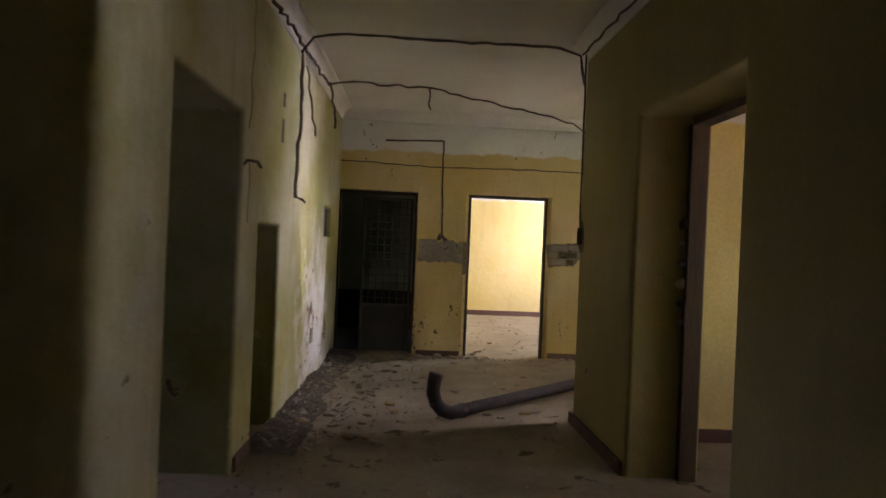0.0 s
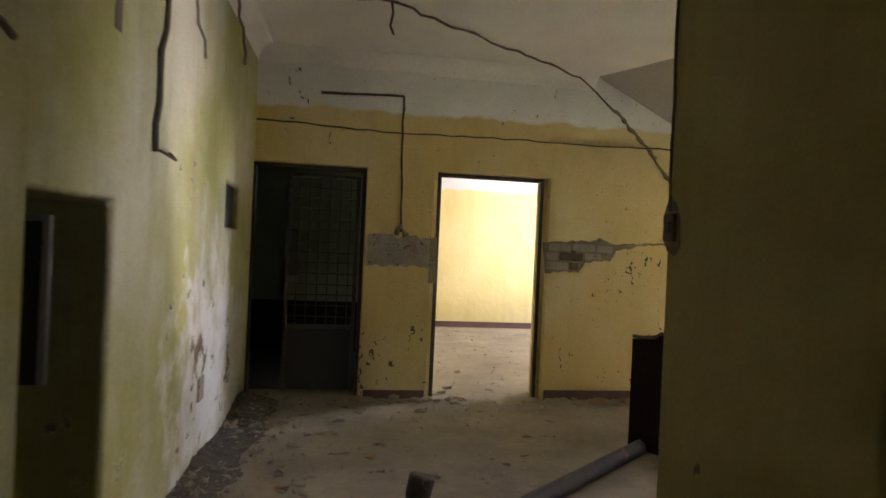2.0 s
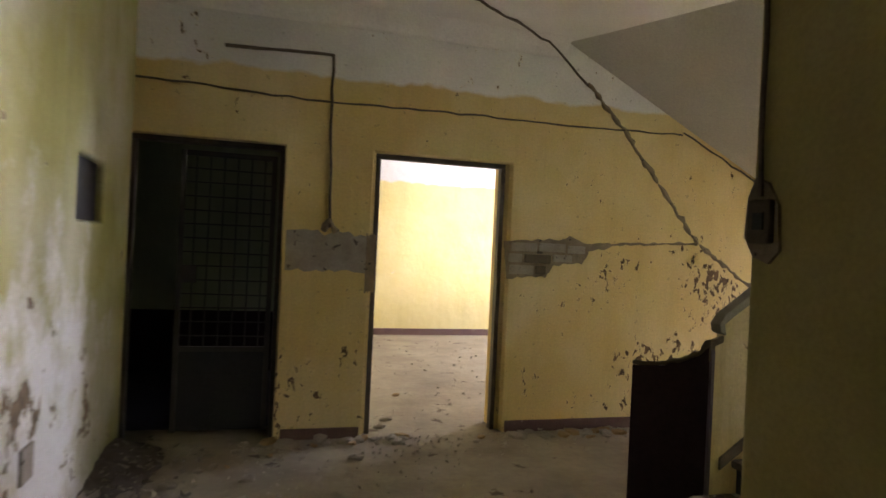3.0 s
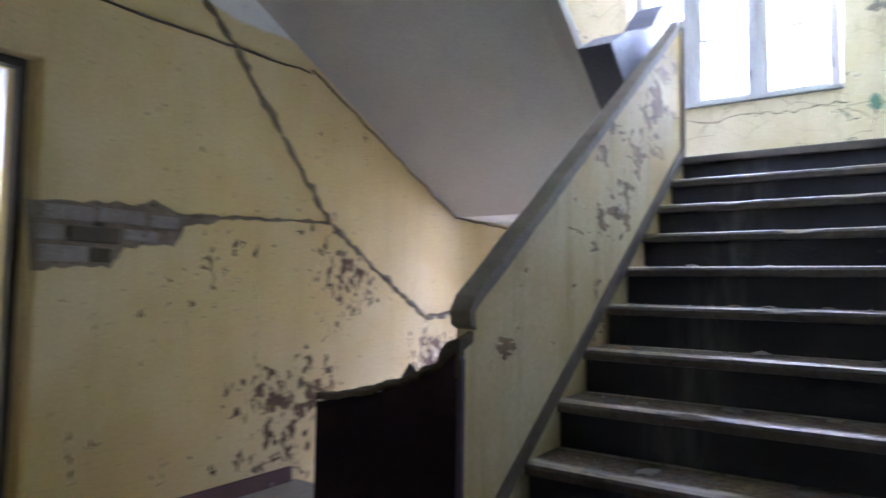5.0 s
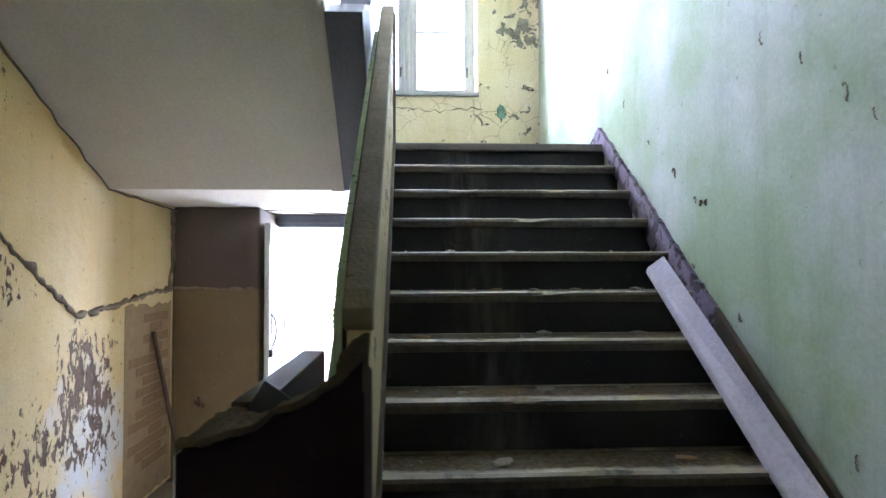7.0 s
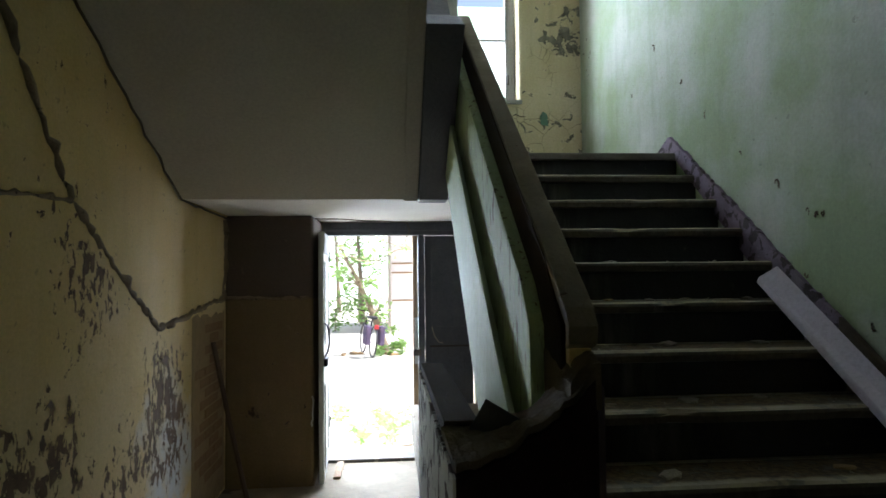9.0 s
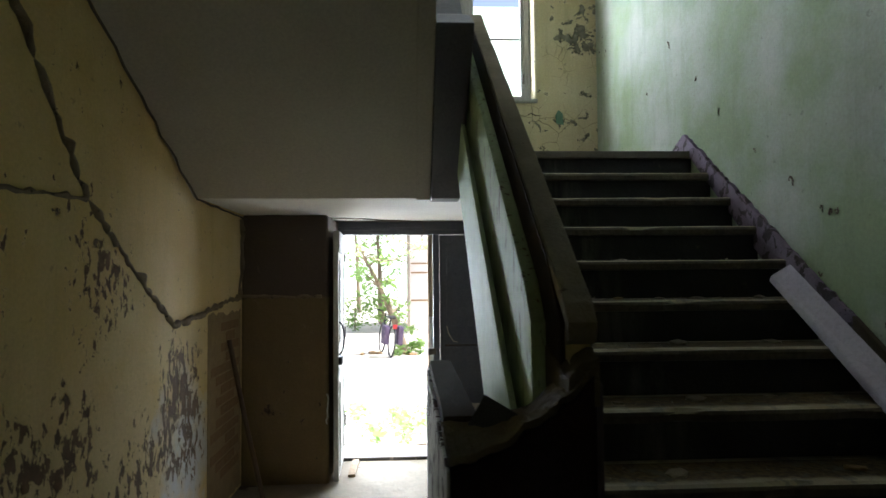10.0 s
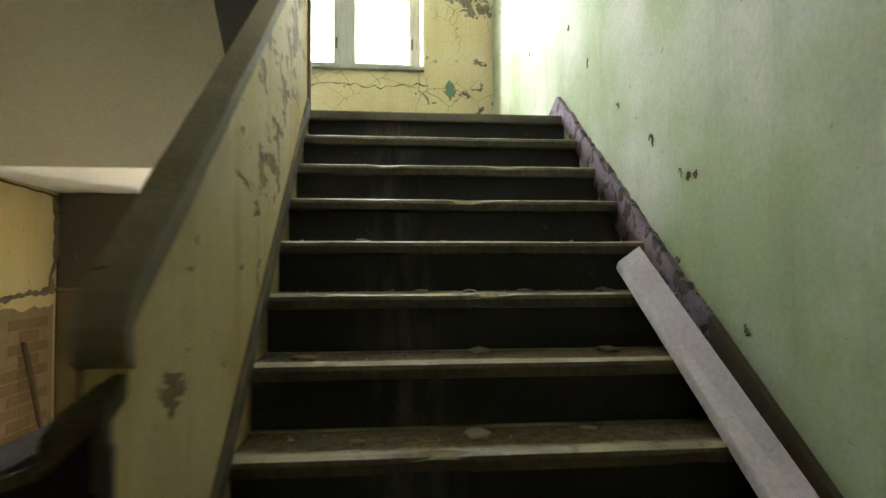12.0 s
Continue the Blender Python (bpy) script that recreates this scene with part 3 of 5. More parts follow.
def ragged_tread(k, rnd):
    """One worn step tread with a chipped front edge."""
    x, z = X0 + GO * k, RISE * (k + 1)
    bm = bmesh.new()
    n, cols = 26, []
    for i in range(n + 1):
        y = STAIR_S + 0.002 + (STAIR_IN - STAIR_S - 0.004) * i / n
        w = noise.noise((y * 3.1, k * 7.7, 0.3)) * 0.012
        chip = max(0.0, noise.noise((y * 5.0, k * 3.3, 4.2)) - 0.25) * 0.07
        xf = x - 0.022 + w * 0.4 + chip
        back = x + GO + 0.02
        prof = ((back, z), (xf + 0.02, z + w * 0.3), (xf + 0.004, z - 0.006 - chip * 0.3), (xf, z - 0.018), (xf + 0.004, z - 0.042), (xf + 0.02, z - 0.046), (back, z - 0.046))
        cols.append([bm.verts.new((a, y, b)) for a, b in prof])
    for a, b in zip(cols, cols[1:]):
        for j in range(len(a) - 1):
            bm.faces.new((a[j], a[j + 1], b[j + 1], b[j]))
    bm.faces.new(cols[0])
    bm.faces.new(cols[-1])
    return bm


def build_stairs():
    rnd = random.Random(3)
    top = 11 * RISE
    st = thing("staircase", (X0, 5.9, 0), "worn concrete staircase with dark risers and pale chipped treads", "staircase", "", "structure")
    body = [(X0 + 0.01, 0.0)]
    for k in range(11):
        body += [(X0 + 0.03 + GO * k, RISE * k), (X0 + 0.03 + GO * k, RISE * (k + 1) - 0.046)]
    body += [(X0 + GO * 10 + 0.3, top - 0.046), (X0 + GO * 10 + 0.3, top - 0.26), (X0 + 0.55, 0.0)]
    part("body", prism(body, STAIR_S + 0.001, STAIR_IN - 0.001, "y"), M_riser, st, "dark painted concrete core")
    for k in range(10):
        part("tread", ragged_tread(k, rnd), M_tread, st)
    for k in range(11):
        x = X0 + 0.012 + GO * k
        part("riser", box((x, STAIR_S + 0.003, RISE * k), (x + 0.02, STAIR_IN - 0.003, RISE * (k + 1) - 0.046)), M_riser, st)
    # landing
    tagged(part("landing", box((X0 + GO * 10 + 0.29, STAIR_S, 1.67), (FAC, 8.40, 1.90), 0.02), M_ceiling), "stair landing slab with white plastered underside", "landing", "", "structure")
    x = X0 + GO * 10
    tagged(part("landing_floor", box((x - 0.02, STAIR_S + 0.002, 1.879), (FAC - 0.002, 8.398, top), 0.008), M_step), "worn concrete landing edge", "landing", "", "structure")
    # flight above
    bm = bmesh.new()
    n, rows = 12, []
    for i in range(n + 1):
        f = i / n
        a, b = Vector((4.80, 8.398, 1.665)).lerp(Vector((2.16, 8.398, 3.0)), f), Vector((4.83, 6.99, 1.668)).lerp(Vector((2.85, 6.99, 3.0)), f)
        rows.append([[bm.verts.new(a.lerp(b, j / n) + Vector((0, 0, d))) for j in range(n + 1)] for d in (0, 0.10)])
    for p, q in zip(rows, rows[1:]):
        for d in (0, 1):
            for j in range(n):
                bm.faces.new((p[d][j], p[d][j + 1], q[d][j + 1], q[d][j]))
        bm.faces.new((p[0][n], q[0][n], q[1][n], p[1][n]))
        bm.faces.new((p[0][0], q[0][0], q[1][0], p[1][0]))
    for e in (rows[0], rows[-1]):
        for j in range(n):
            bm.faces.new((e[0][j], e[0][j + 1], e[1][j + 1], e[1][j]))
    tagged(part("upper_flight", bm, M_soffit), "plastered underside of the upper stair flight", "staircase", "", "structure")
    string = [(4.845, 1.655), (4.845, 1.74), (2.85, 3.07), (2.85, 2.985)]
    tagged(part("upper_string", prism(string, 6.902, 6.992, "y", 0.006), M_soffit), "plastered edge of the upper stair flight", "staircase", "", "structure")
    up = thing("upper_staircase", (4.6, 7.6, 1.93), "concrete steps of the upper flight", "staircase", "", "structure")
    for k in range(11):
        part("tread", box((4.45 - GO * k, 7.01, 2.03 + 0.175 * k), (4.75 - GO * k, 8.39, 2.08 + 0.175 * k)), M_step, up)
    # steps down to the yard door
    dn = thing("entrance_steps", (3.5, 7.6, -0.5), "three dusty concrete steps down to the yard door", "steps", "", "structure")
    for k in range(3):
        part("tread", box((3.2 + 0.3 * k, 6.9, -0.75), (3.5 + 0.3 * k, 8.40, -0.002 - 0.167 * (k + 1)), 0.01), M_step, dn)


def build_parapet():
    def top(x):
        return 0.95 + 0.60 * (x - 2.13) if x < 2.19 else 1.085 + 0.708 * (x - 2.19)
    pa = thing("stair_parapet", (3.3, 6.67, 0), "solid plastered stair parapet with flaking cream paint and a worn coping", "parapet", "", "structure")
    prof = [(2.15, 0.0), (2.15, 0.93), (2.20, 0.95), (2.205, 1.05), (3.2, top(3.2) - 0.03), (4.0, top(4.0) - 0.03), (4.58, top(4.58) - 0.03), (4.62, 1.6), (4.3, 1.35), (2.6, 0.0)]
    part("body", prism(prof, STAIR_IN + 0.004, 6.648, "y", 0.005), M_parapet, pa)
    # coping with a chipped, uneven outline and a broken foot
    rnd = random.Random(23)
    xs = [2.20 + 2.40 * i / 48 for i in range(49)]
    up = [(x, top(x) + 0.006 * noise.noise((x * 5.0, 2.0, 0)) - max(0, noise.noise((x * 9.0, 7.0, 0)) - 0.45) * 0.05) for x in xs]
    dn = [(x, top(x) - 0.05 + rnd.uniform(-0.004, 0.004)) for x in reversed(xs)]
    cap = [(2.175, 1.0), (2.165, 1.045), (2.18, 1.062)] + up + dn + [(2.21, 0.985)]
    part("coping", prism(cap, STAIR_IN - 0.004, 6.656, "y", 0.006), M_coping, pa, "brown worn coping")
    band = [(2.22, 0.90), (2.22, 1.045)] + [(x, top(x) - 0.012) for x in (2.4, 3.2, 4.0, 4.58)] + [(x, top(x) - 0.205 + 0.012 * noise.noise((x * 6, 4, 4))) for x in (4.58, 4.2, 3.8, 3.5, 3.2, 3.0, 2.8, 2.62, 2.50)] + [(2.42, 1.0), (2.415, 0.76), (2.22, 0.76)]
    part("coping_apron", prism(band, 6.649, 6.662, "y", 0.003), M_darkband, pa, "dark band under the coping")
    face = [(2.36, 0.36), (2.40, 1.03)] + [(x, top(x) - 0.16) for x in (2.5, 3.2, 4.0, 4.58)] + [(4.58, 1.81)]
    part("outer_face", prism(face, 6.6485, 6.704, "y", 0.006), M_palegreen, pa, "pale green flaking outer face")
    # flat near-black sheet, the gap's shade put in as colour
    part("shadow_gap", prism([(2.30, 0.0), (2.36, 0.34), (4.58, 1.80), (4.58, 1.62), (2.62, 0.02)], 6.649, 6.66, "y", 0.002), M_near_black, pa, "near-black sheet for the shade under the outer face")
    strip = [(2.34, 0.45), (2.36, 0.64), (4.55, 2.255), (4.56, 1.79), (3.2, 0.66), (2.66, 0.22)]
    part("string_board", prism(strip, 6.722, 6.744, "y", 0.004), M_paleboard, pa, "pale green string board")
    part("board_batten", prism([(2.5, 0.4), (2.5, 0.5), (4.5, 1.98), (4.5, 1.88)], 6.661, 6.721, "y", 0.004), M_wood, pa, "timber batten behind the string board")
    part("end_face", prism([(6.582, 0.0), (6.582, 0.90), (6.60, 0.925), (6.63, 0.90), (6.648, 0.89), (6.648, 0.0)], 2.128, 2.148, "x", 0.004), M_endpaint, pa, "dull lilac-brown painted end")
    part("end_board", box((4.555, 6.572, 1.93), (4.60, 6.588, top(4.58) - 0.05), 0.003), M_wood, pa, "brown timber edge at the landing")
    # broken mortar where the lower end of the coping is gone
    bm = bmesh.new()
    nx, ny, g = 26, 12, {}
    for i in range(nx + 1):
        for j in range(ny + 1):
            x, y = 2.126 + 0.27 * i / nx, 6.5905 + 0.075 * j / ny
            f = j / ny
            h = 0.965 + 0.18 * (x - 2.126) - 0.05 * f * f + 0.011 * noise.noise((x * 16, y * 16, 5.0)) + 0.006 * noise.noise((x * 45, y * 45, 1.0))
            g[i, j] = bm.verts.new((x, y, max(h, 0.87)))
    for i in range(nx):
        for j in range(ny):
            bm.faces.new((g[i, j], g[i + 1, j], g[i + 1, j + 1], g[i, j + 1]))
    rim = [g[i, 0] for i in range(nx + 1)] + [g[nx, j] for j in range(1, ny + 1)] + [g[i, ny] for i in range(nx - 1, -1, -1)] + [g[0, j] for j in range(ny - 1, 0, -1)]
    foot = [bm.verts.new((v.co.x, v.co.y, 0.85)) for v in rim]
    for k in range(len(rim)):
        q = (k + 1) % len(rim)
        bm.faces.new((rim[k], rim[q], foot[q], foot[k]))
    part("broken_end", bm, M_dustmortar, pa, "broken mortar end of the parapet")
    # newel block and guard wall
    gw = thing("guard_wall", (2.0, 6.8, 0), "low dark brown guard wall with a broken top beside the stairs", "low wall", "", "structure")
    bm = bmesh.new()
    n, cols, tops = 44, [], []
    for i in range(n + 1):
        f = i / n
        y = 6.60 + 0.360 * f
        x = 2.127 - 0.211 * (f ** 1.25)
        s = (1 - f) ** 2.2
        zt = 0.80 + 0.155 * s + 0.016 * noise.noise((y * 16, 1, 1)) + 0.008 * noise.noise((y * 60, 3, 1))
        zb = 0.79 + 0.17 * (1 - f) ** 3
        cols.append([bm.verts.new(p) for p in ((x, y, 0), (x, y, zt - 0.03), (2.29, y, zb - 0.03), (2.29, y, 0))])
        tops.append((x, y, zt, zb))
    for a, b in zip(cols, cols[1:]):
        for k in range(3):
            bm.faces.new((a[k], a[k + 1], b[k + 1], b[k]))
    bm.faces.new(cols[0])
    bm.faces.new(cols[-1])
    part("block", bm, M_oxblood, gw)
    bm = bmesh.new()
    cols, w = [], 22
    for x, y, zt, zb in tops:
        row = [bm.verts.new((x - 0.002, y, zt - 0.022 + 0.004 * noise.noise((y * 40, 7, 7))))]
        for j in range(w + 1):
            u = j / w
            px = x - 0.002 + (2.302 - x) * u
            lift = 0.015 * noise.noise((px * 13, y * 13, 2)) + 0.009 * noise.noise((px * 40, y * 40, 3))
            row.append(bm.verts.new((px, y, zt + (zb - zt) * u - 0.005 + lift * min(1, 0.25 + u * 4))))
        row.append(bm.verts.new((2.302, y, 0.70)))
        cols.append(row)
    for a, b in zip(cols, cols[1:]):
        for k in range(len(a) - 1):
            bm.faces.new((a[k], a[k + 1], b[k + 1], b[k]))
    for c in (cols[0], cols[-1]):
        bm.faces.new(c)
    part("broken_top", bm, M_dustmortar, gw, "dusty broken mortar top")
    part("arm", prism([(2.301, 0.0), (2.301, 0.79), (3.47, 0.785), (3.47, -0.3), (3.2, -0.3)], 6.86, 6.955, "y", 0.008), M_oxblood, gw)
    part("arm_top", prism([(2.301, 0.786), (2.301, 0.797), (3.468, 0.792), (3.468, 0.781)], 6.862, 6.954, "y", 0.003), M_darkband, gw, "dark brown top of the arm")
    part("facing", prism([(1.925, 0.0), (1.925, 0.765), (3.465, 0.765), (3.465, -0.3), (3.2, -0.3)], 6.956, 6.967, "y", 0.002), plaster("plaster_guard", (0.62, 0.62, 0.55), (0.7, 0.7, 0.64), (0.08, 0.05, 0.04), peel=0.53, size=9), gw, "white paint peeling off dark plaster")
    # added black plate that draws the dark hole in the broken top
    bm = bmesh.new()
    add_box(bm, (2.15, 6.79, 0.75), (2.27, 6.80, 0.835), 0.002, pose(2.2, 6.8, 0.83, 20, -26, 62) @ pose(-2.2, -6.8, -0.83))
    tagged(part("gap_plate", bm, M_black), "black plate standing in for the dark hole in the broken wall top", "scrap")
    # broken parapet of the flight above
    chunk = [(3.70, 2.385), (4.72, 1.650), (4.90, 1.650), (4.95, 2.95), (4.80, 2.93), (4.70, 2.96), (4.63, 2.92), (4.52, 2.82), (4.42, 2.72), (4.28, 2.65), (4.10, 2.585), (3.92, 2.51), (3.78, 2.43)]
    up = part("broken_parapet", prism(chunk, 6.715, 6.90, "y", 0.008), M_slate)
    tagged(up, "dark broken stub of the upper stair parapet", "parapet", "", "structure")


build_floor()
build_walls()
niche_back()
niche_fittings()
build_ceilings()
build_stairs()
build_parapet()


# ---------------------------------------------------------------- doorways of the end wall
def door_frame(name, x0, x1, y, z1, depth, mat, label):
    fr = thing(name, ((x0 + x1) / 2, y, 0), label, "door frame", "", "structure")
    w = 0.035
    part("jamb", box((x0 - w, y, 0), (x0, y + depth, z1), 0.004), mat, fr)
    part("jamb", box((x1, y, 0), (x1 + w, y + depth, z1), 0.004), mat, fr)
    part("head", box((x0 - w, y, z1), (x1 + w, y + depth, z1 + w), 0.004), mat, fr)


def fill_jambs():
    """Plaster reveals that taper from the wall face to the frames."""
    for nm, xs in (("trim_reveal_gate", (-0.905, 0.085)), ("trim_reveal_hall", (0.715, 1.715))):
        bm = bmesh.new()
        for x, s in zip(xs, (-1, 1)):
            add_box(bm, (min(x, x + s * 0.06), 8.47, 0.0), (max(x, x + s * 0.06), 8.69, 2.06), 0.012)
        tagged(part(nm, bm, M_end), "rounded plaster reveal of a doorway", "reveal", "", "structure")


def steel_gate():
    g = thing("lattice_gate", (-0.28, 8.56, 0.02), "dark steel lattice gate with a solid lower panel, half open", "gate")
    x0, x1, y = -0.60, 0.03, 8.545
    for lo, hi in (((x0, y, 0.03), (x0 + 0.035, y + 0.035, 1.95)), ((x1 - 0.035, y, 0.03), (x1, y + 0.035, 1.95)),
                   ((x0 + 0.035, y, 1.915), (x1 - 0.035, y + 0.035, 1.95)), ((x0 + 0.035, y, 0.58), (x1 - 0.035, y + 0.035, 0.615))):
        part("frame_bar", box(lo, hi, 0.003), M_lattice, g)
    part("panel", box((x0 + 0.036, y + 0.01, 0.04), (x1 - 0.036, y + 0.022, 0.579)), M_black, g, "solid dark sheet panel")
    for k in range(13):
        z = 0.69 + k * 0.095
        part("bar", tube([(x0 + 0.02, y + 0.012, z), (x1 - 0.02, y + 0.012, z + 0.004 * (k % 3 - 1))], 0.0055, 6), M_lattice, g)
    for k in range(6):
        x = x0 + 0.1 + k * 0.09
        part("bar", tube([(x, y + 0.023, 0.6), (x, y + 0.023, 1.93)], 0.0055, 6), M_lattice, g)
    part("latch_box", box((x0 + 0.03, y - 0.012, 1.05), (x0 + 0.13, y - 0.001, 1.17), 0.004), M_metal, g)
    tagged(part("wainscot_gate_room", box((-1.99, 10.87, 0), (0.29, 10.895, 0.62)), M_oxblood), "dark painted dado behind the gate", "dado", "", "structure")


def gate_room_dado():
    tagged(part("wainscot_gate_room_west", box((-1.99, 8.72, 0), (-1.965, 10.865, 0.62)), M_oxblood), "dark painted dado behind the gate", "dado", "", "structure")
    # thin near-black sheet laid over the concrete floor
    tagged(part("floor_gate_room", box((-1.96, 8.75, 0.001), (0.28, 10.86, 0.006)), M_near_black), "dark sheet over the floor behind the gate", "floor", "", "structure")


def skirtings():
    def run(name, lo, hi, mat, label):
        tagged(part(name, box(lo, hi, 0.006), mat), label, "skirting", "", "structure")
    lab = "chipped dark brown skirting"
    run("baseboard_end_mid", (0.12, 8.378, 0), (0.66, 8.399, 0.075), M_base, lab)
    run("baseboard_end_east", (1.77, 8.378, 0), (3.15, 8.399, 0.085), M_base, lab)
    run("baseboard_hall", (0.58, 13.675, 0), (6.2, 13.699, 0.10), M_base, lab)
    run("baseboard_side_room", (1.68, 4.965, 0), (4.38, 4.989, 0.10), M_base, lab)
    run("baseboard_corridor_east", (1.285, 4.22, 0), (1.309, 5.45, 0.09), M_base, lab)
    run("baseboard_corridor_pier", (-1.035, 4.14, 0), (-1.0, 4.50, 0.09), M_base, lab)
    # skirting that climbs the stairs
    def nose(x):
        return 0.175 + 0.692 * (x - X0)
    low = [(1.95, 0.0), (1.95, 0.14), (2.0, 0.19)] + [(x, nose(x) + 0.085) for x in (2.3, 2.7, 3.1)] + [(3.1, 0.70), (2.1, 0.0)]
    tagged(part("baseboard_stairs_foot", prism(low, STAIR_S + 0.001, STAIR_S + 0.024, "y", 0.003), M_dirtpaint), "dirty brown lower run of the stair skirting", "skirting", "", "structure")
    rnd = random.Random(19)
    pts = [(3.1 + 1.54 * i / 60, nose(3.1 + 1.54 * i / 60) + 0.082 + rnd.uniform(-0.012, 0.007)) for i in range(61)] + [(4.66, 2.045), (4.86, 1.965), (4.95, 1.935), (4.58, 1.90), (3.1, 0.70)]
    tagged(part("baseboard_stairs", prism(pts, STAIR_S + 0.001, STAIR_S + 0.024, "y", 0.003), M_lilac), "flaking lilac stair skirting with dark bare spots", "skirting", "", "structure")
    pts = [(2.2, 0.30), (2.2, 0.36), (4.55, nose(4.55) + 0.075), (4.55, nose(4.55) - 0.02)]
    tagged(part("baseboard_parapet", prism(pts, STAIR_IN - 0.012, STAIR_IN + 0.003, "y", 0.002), M_dirtpaint), "brown dirt-stained strip along the parapet foot", "skirting", "", "structure")


# ---------------------------------------------------------------- grooves, patches and cables
def ragged_patch(name, x0, x1, z0, z1, y, mat, seed, label, drop=0.0):
    """A flat patch with a broken outline on the end wall."""
    rnd = random.Random(seed)
    up = [(x0 + (x1 - x0) * i / 14, z1 + rnd.uniform(-0.02, 0.025) - drop * i / 14) for i in range(15)]
    dn = [(x0 + (x1 - x0) * i / 14, z0 + rnd.uniform(-0.012, 0.012) + (0.07 if i > 8 and drop else 0)) for i in range(14, -1, -1)]
    tagged(part(name, prism(up + dn, y - 0.006, y + 0.004, "y"), mat), label, "patch", "", "structure")


def groove(name, pts, r, seed, label, mat=None):
    ob = part(name, tube(wander(pts, 0.04, r * 0.5, seed), r * 0.9, 7, 1.1, seed), mat or M_mortar, None, "", True)
    return tagged(ob, label, "wall groove", "", "structure")


def cable(name, pts, r, seed, label, amp=0.008):
    ob = part(name, tube(wander(pts, 0.1, amp, seed), r, 6, 0.3, seed), M_cable, None, "", True)
    return tagged(ob, label, "cable")


def wall_marks():
    Y = 8.40
    ragged_patch("trim_patch_pier", 0.10, 0.70, 1.17, 1.43, Y, M_grey, 5, "grey mortar band where plaster was cut away")
    ragged_patch("trim_patch_jamb", 0.655, 0.72, 1.03, 1.43, Y - 0.003, M_mortar, 6, "broken mortar beside the doorway")
    rnd = random.Random(7)
    def rough(a, b, n, amp):
        return [(a[0] + (b[0] - a[0]) * i / n + rnd.uniform(-amp, amp) * 0.5, a[1] + (b[1] - a[1]) * i / n + rnd.uniform(-amp, amp)) for i in range(n)]
    edge = rough((1.70, 1.45), (2.12, 1.47), 9, 0.012) + rough((2.12, 1.47), (2.25, 1.50), 4, 0.014) + rough((2.25, 1.50), (2.40, 1.455), 4, 0.01) + rough((2.40, 1.455), (2.66, 1.45), 5, 0.008)
    edge += rough((2.66, 1.445), (2.42, 1.39), 6, 0.012) + rough((2.42, 1.39), (2.36, 1.29), 4, 0.012) + rough((2.36, 1.29), (2.12, 1.27), 6, 0.014) + rough((2.12, 1.27), (2.06, 1.18), 4, 0.01) + rough((2.06, 1.18), (1.70, 1.16), 9, 0.012)
    pe = part("trim_patch_east", prism(edge, Y - 0.005, Y + 0.004, "y"), M_mortar)
    tagged(pe, "grey mortar band with loose brick where plaster fell", "patch", "", "structure")
    for x0, x1, z0, z1 in ((1.76, 1.97, 1.37, 1.435), (1.99, 2.21, 1.375, 1.44), (2.23, 2.38, 1.37, 1.43), (1.74, 1.85, 1.285, 1.35), (1.87, 2.09, 1.285, 1.35), (2.11, 2.27, 1.30, 1.355), (1.75, 1.95, 1.195, 1.265), (1.965, 2.05, 1.20, 1.262)):
        part("brick", box((x0, Y - 0.016, z0), (x1, Y - 0.004, z1), 0.005), M_dirtpaint if x0 in (1.965, 1.87) else M_grey, pe)
    groove("trim_groove_mid", [(2.46, Y, 1.45), (3.41, Y, 1.50)], 0.012, 8, "thin groove cut in plaster")
    groove("trim_groove_main", [(2.34, Y, 2.70), (2.65, Y, 2.40), (3.41, Y, 1.51), (3.9, Y, 1.2), (4.45, Y, 0.885), (5.0, Y, 0.93), (5.6, Y, 0.99), (5.96, Y, 1.01)], 0.020, 9, "mortar-filled cable groove running down the wall")
    groove("trim_groove_facade", [(5.97, 8.39, 1.01), (5.97, 8.0, 1.0), (5.97, 7.75, 1.005)], 0.014, 10, "mortar-filled groove")
    rnd = random.Random(61)
    crack = [(6.601, 7.3 - 0.05 * i, 2.64 + rnd.uniform(-0.022, 0.022) + 0.02 * math.sin(i * 0.5)) for i in range(31)]
    groove("trim_crack_facade", crack, 0.0045, 12, "dark crack with curling paint below the window", M_dirtpaint)
    bm = prism([(5.59, 2.56), (5.66, 2.575), (5.67, 2.65), (5.64, 2.70), (5.60, 2.67)], 6.594, 6.602, "x")
    tagged(part("trim_patch_green", bm, M_greenpatch), "patch of old green paint under the ochre", "patch", "", "structure")
    groove("trim_groove_corner", [(5.93, 8.392, 1.63), (5.965, 8.385, 1.5), (5.955, 8.39, 1.2), (5.90, 8.395, 1.1), (5.90, 8.395, 1.0)], 0.02, 11, "dark broken plaster corner")
    cable("cable", [(-0.88, Y - 0.012, 2.37), (0.3, Y - 0.012, 2.34), (1.4, Y - 0.012, 2.36), (2.4, Y - 0.012, 2.36), (3.22, Y - 0.012, 2.38)], 0.007, 20, "thin dark cable slung along the end wall")
    cable("cable", [(3.22, Y - 0.02, 2.40), (4.0, Y - 0.02, 2.03), (4.80, Y - 0.02, 1.66), (5.4, Y - 0.03, 1.645), (5.94, Y - 0.05, 1.63)], 0.007, 21, "thin dark cable stapled under the upper flight")
    cable("cable", [(5.8, Y - 0.1, 1.64), (5.92, 8.2, 1.66), (6.2, 7.7, 1.662), (6.45, 7.2, 1.662), (6.5, 6.93, 1.65), (6.55, 6.90, 1.58), (6.56, 6.93, 1.52)], 0.005, 22, "thin cable along the landing underside")
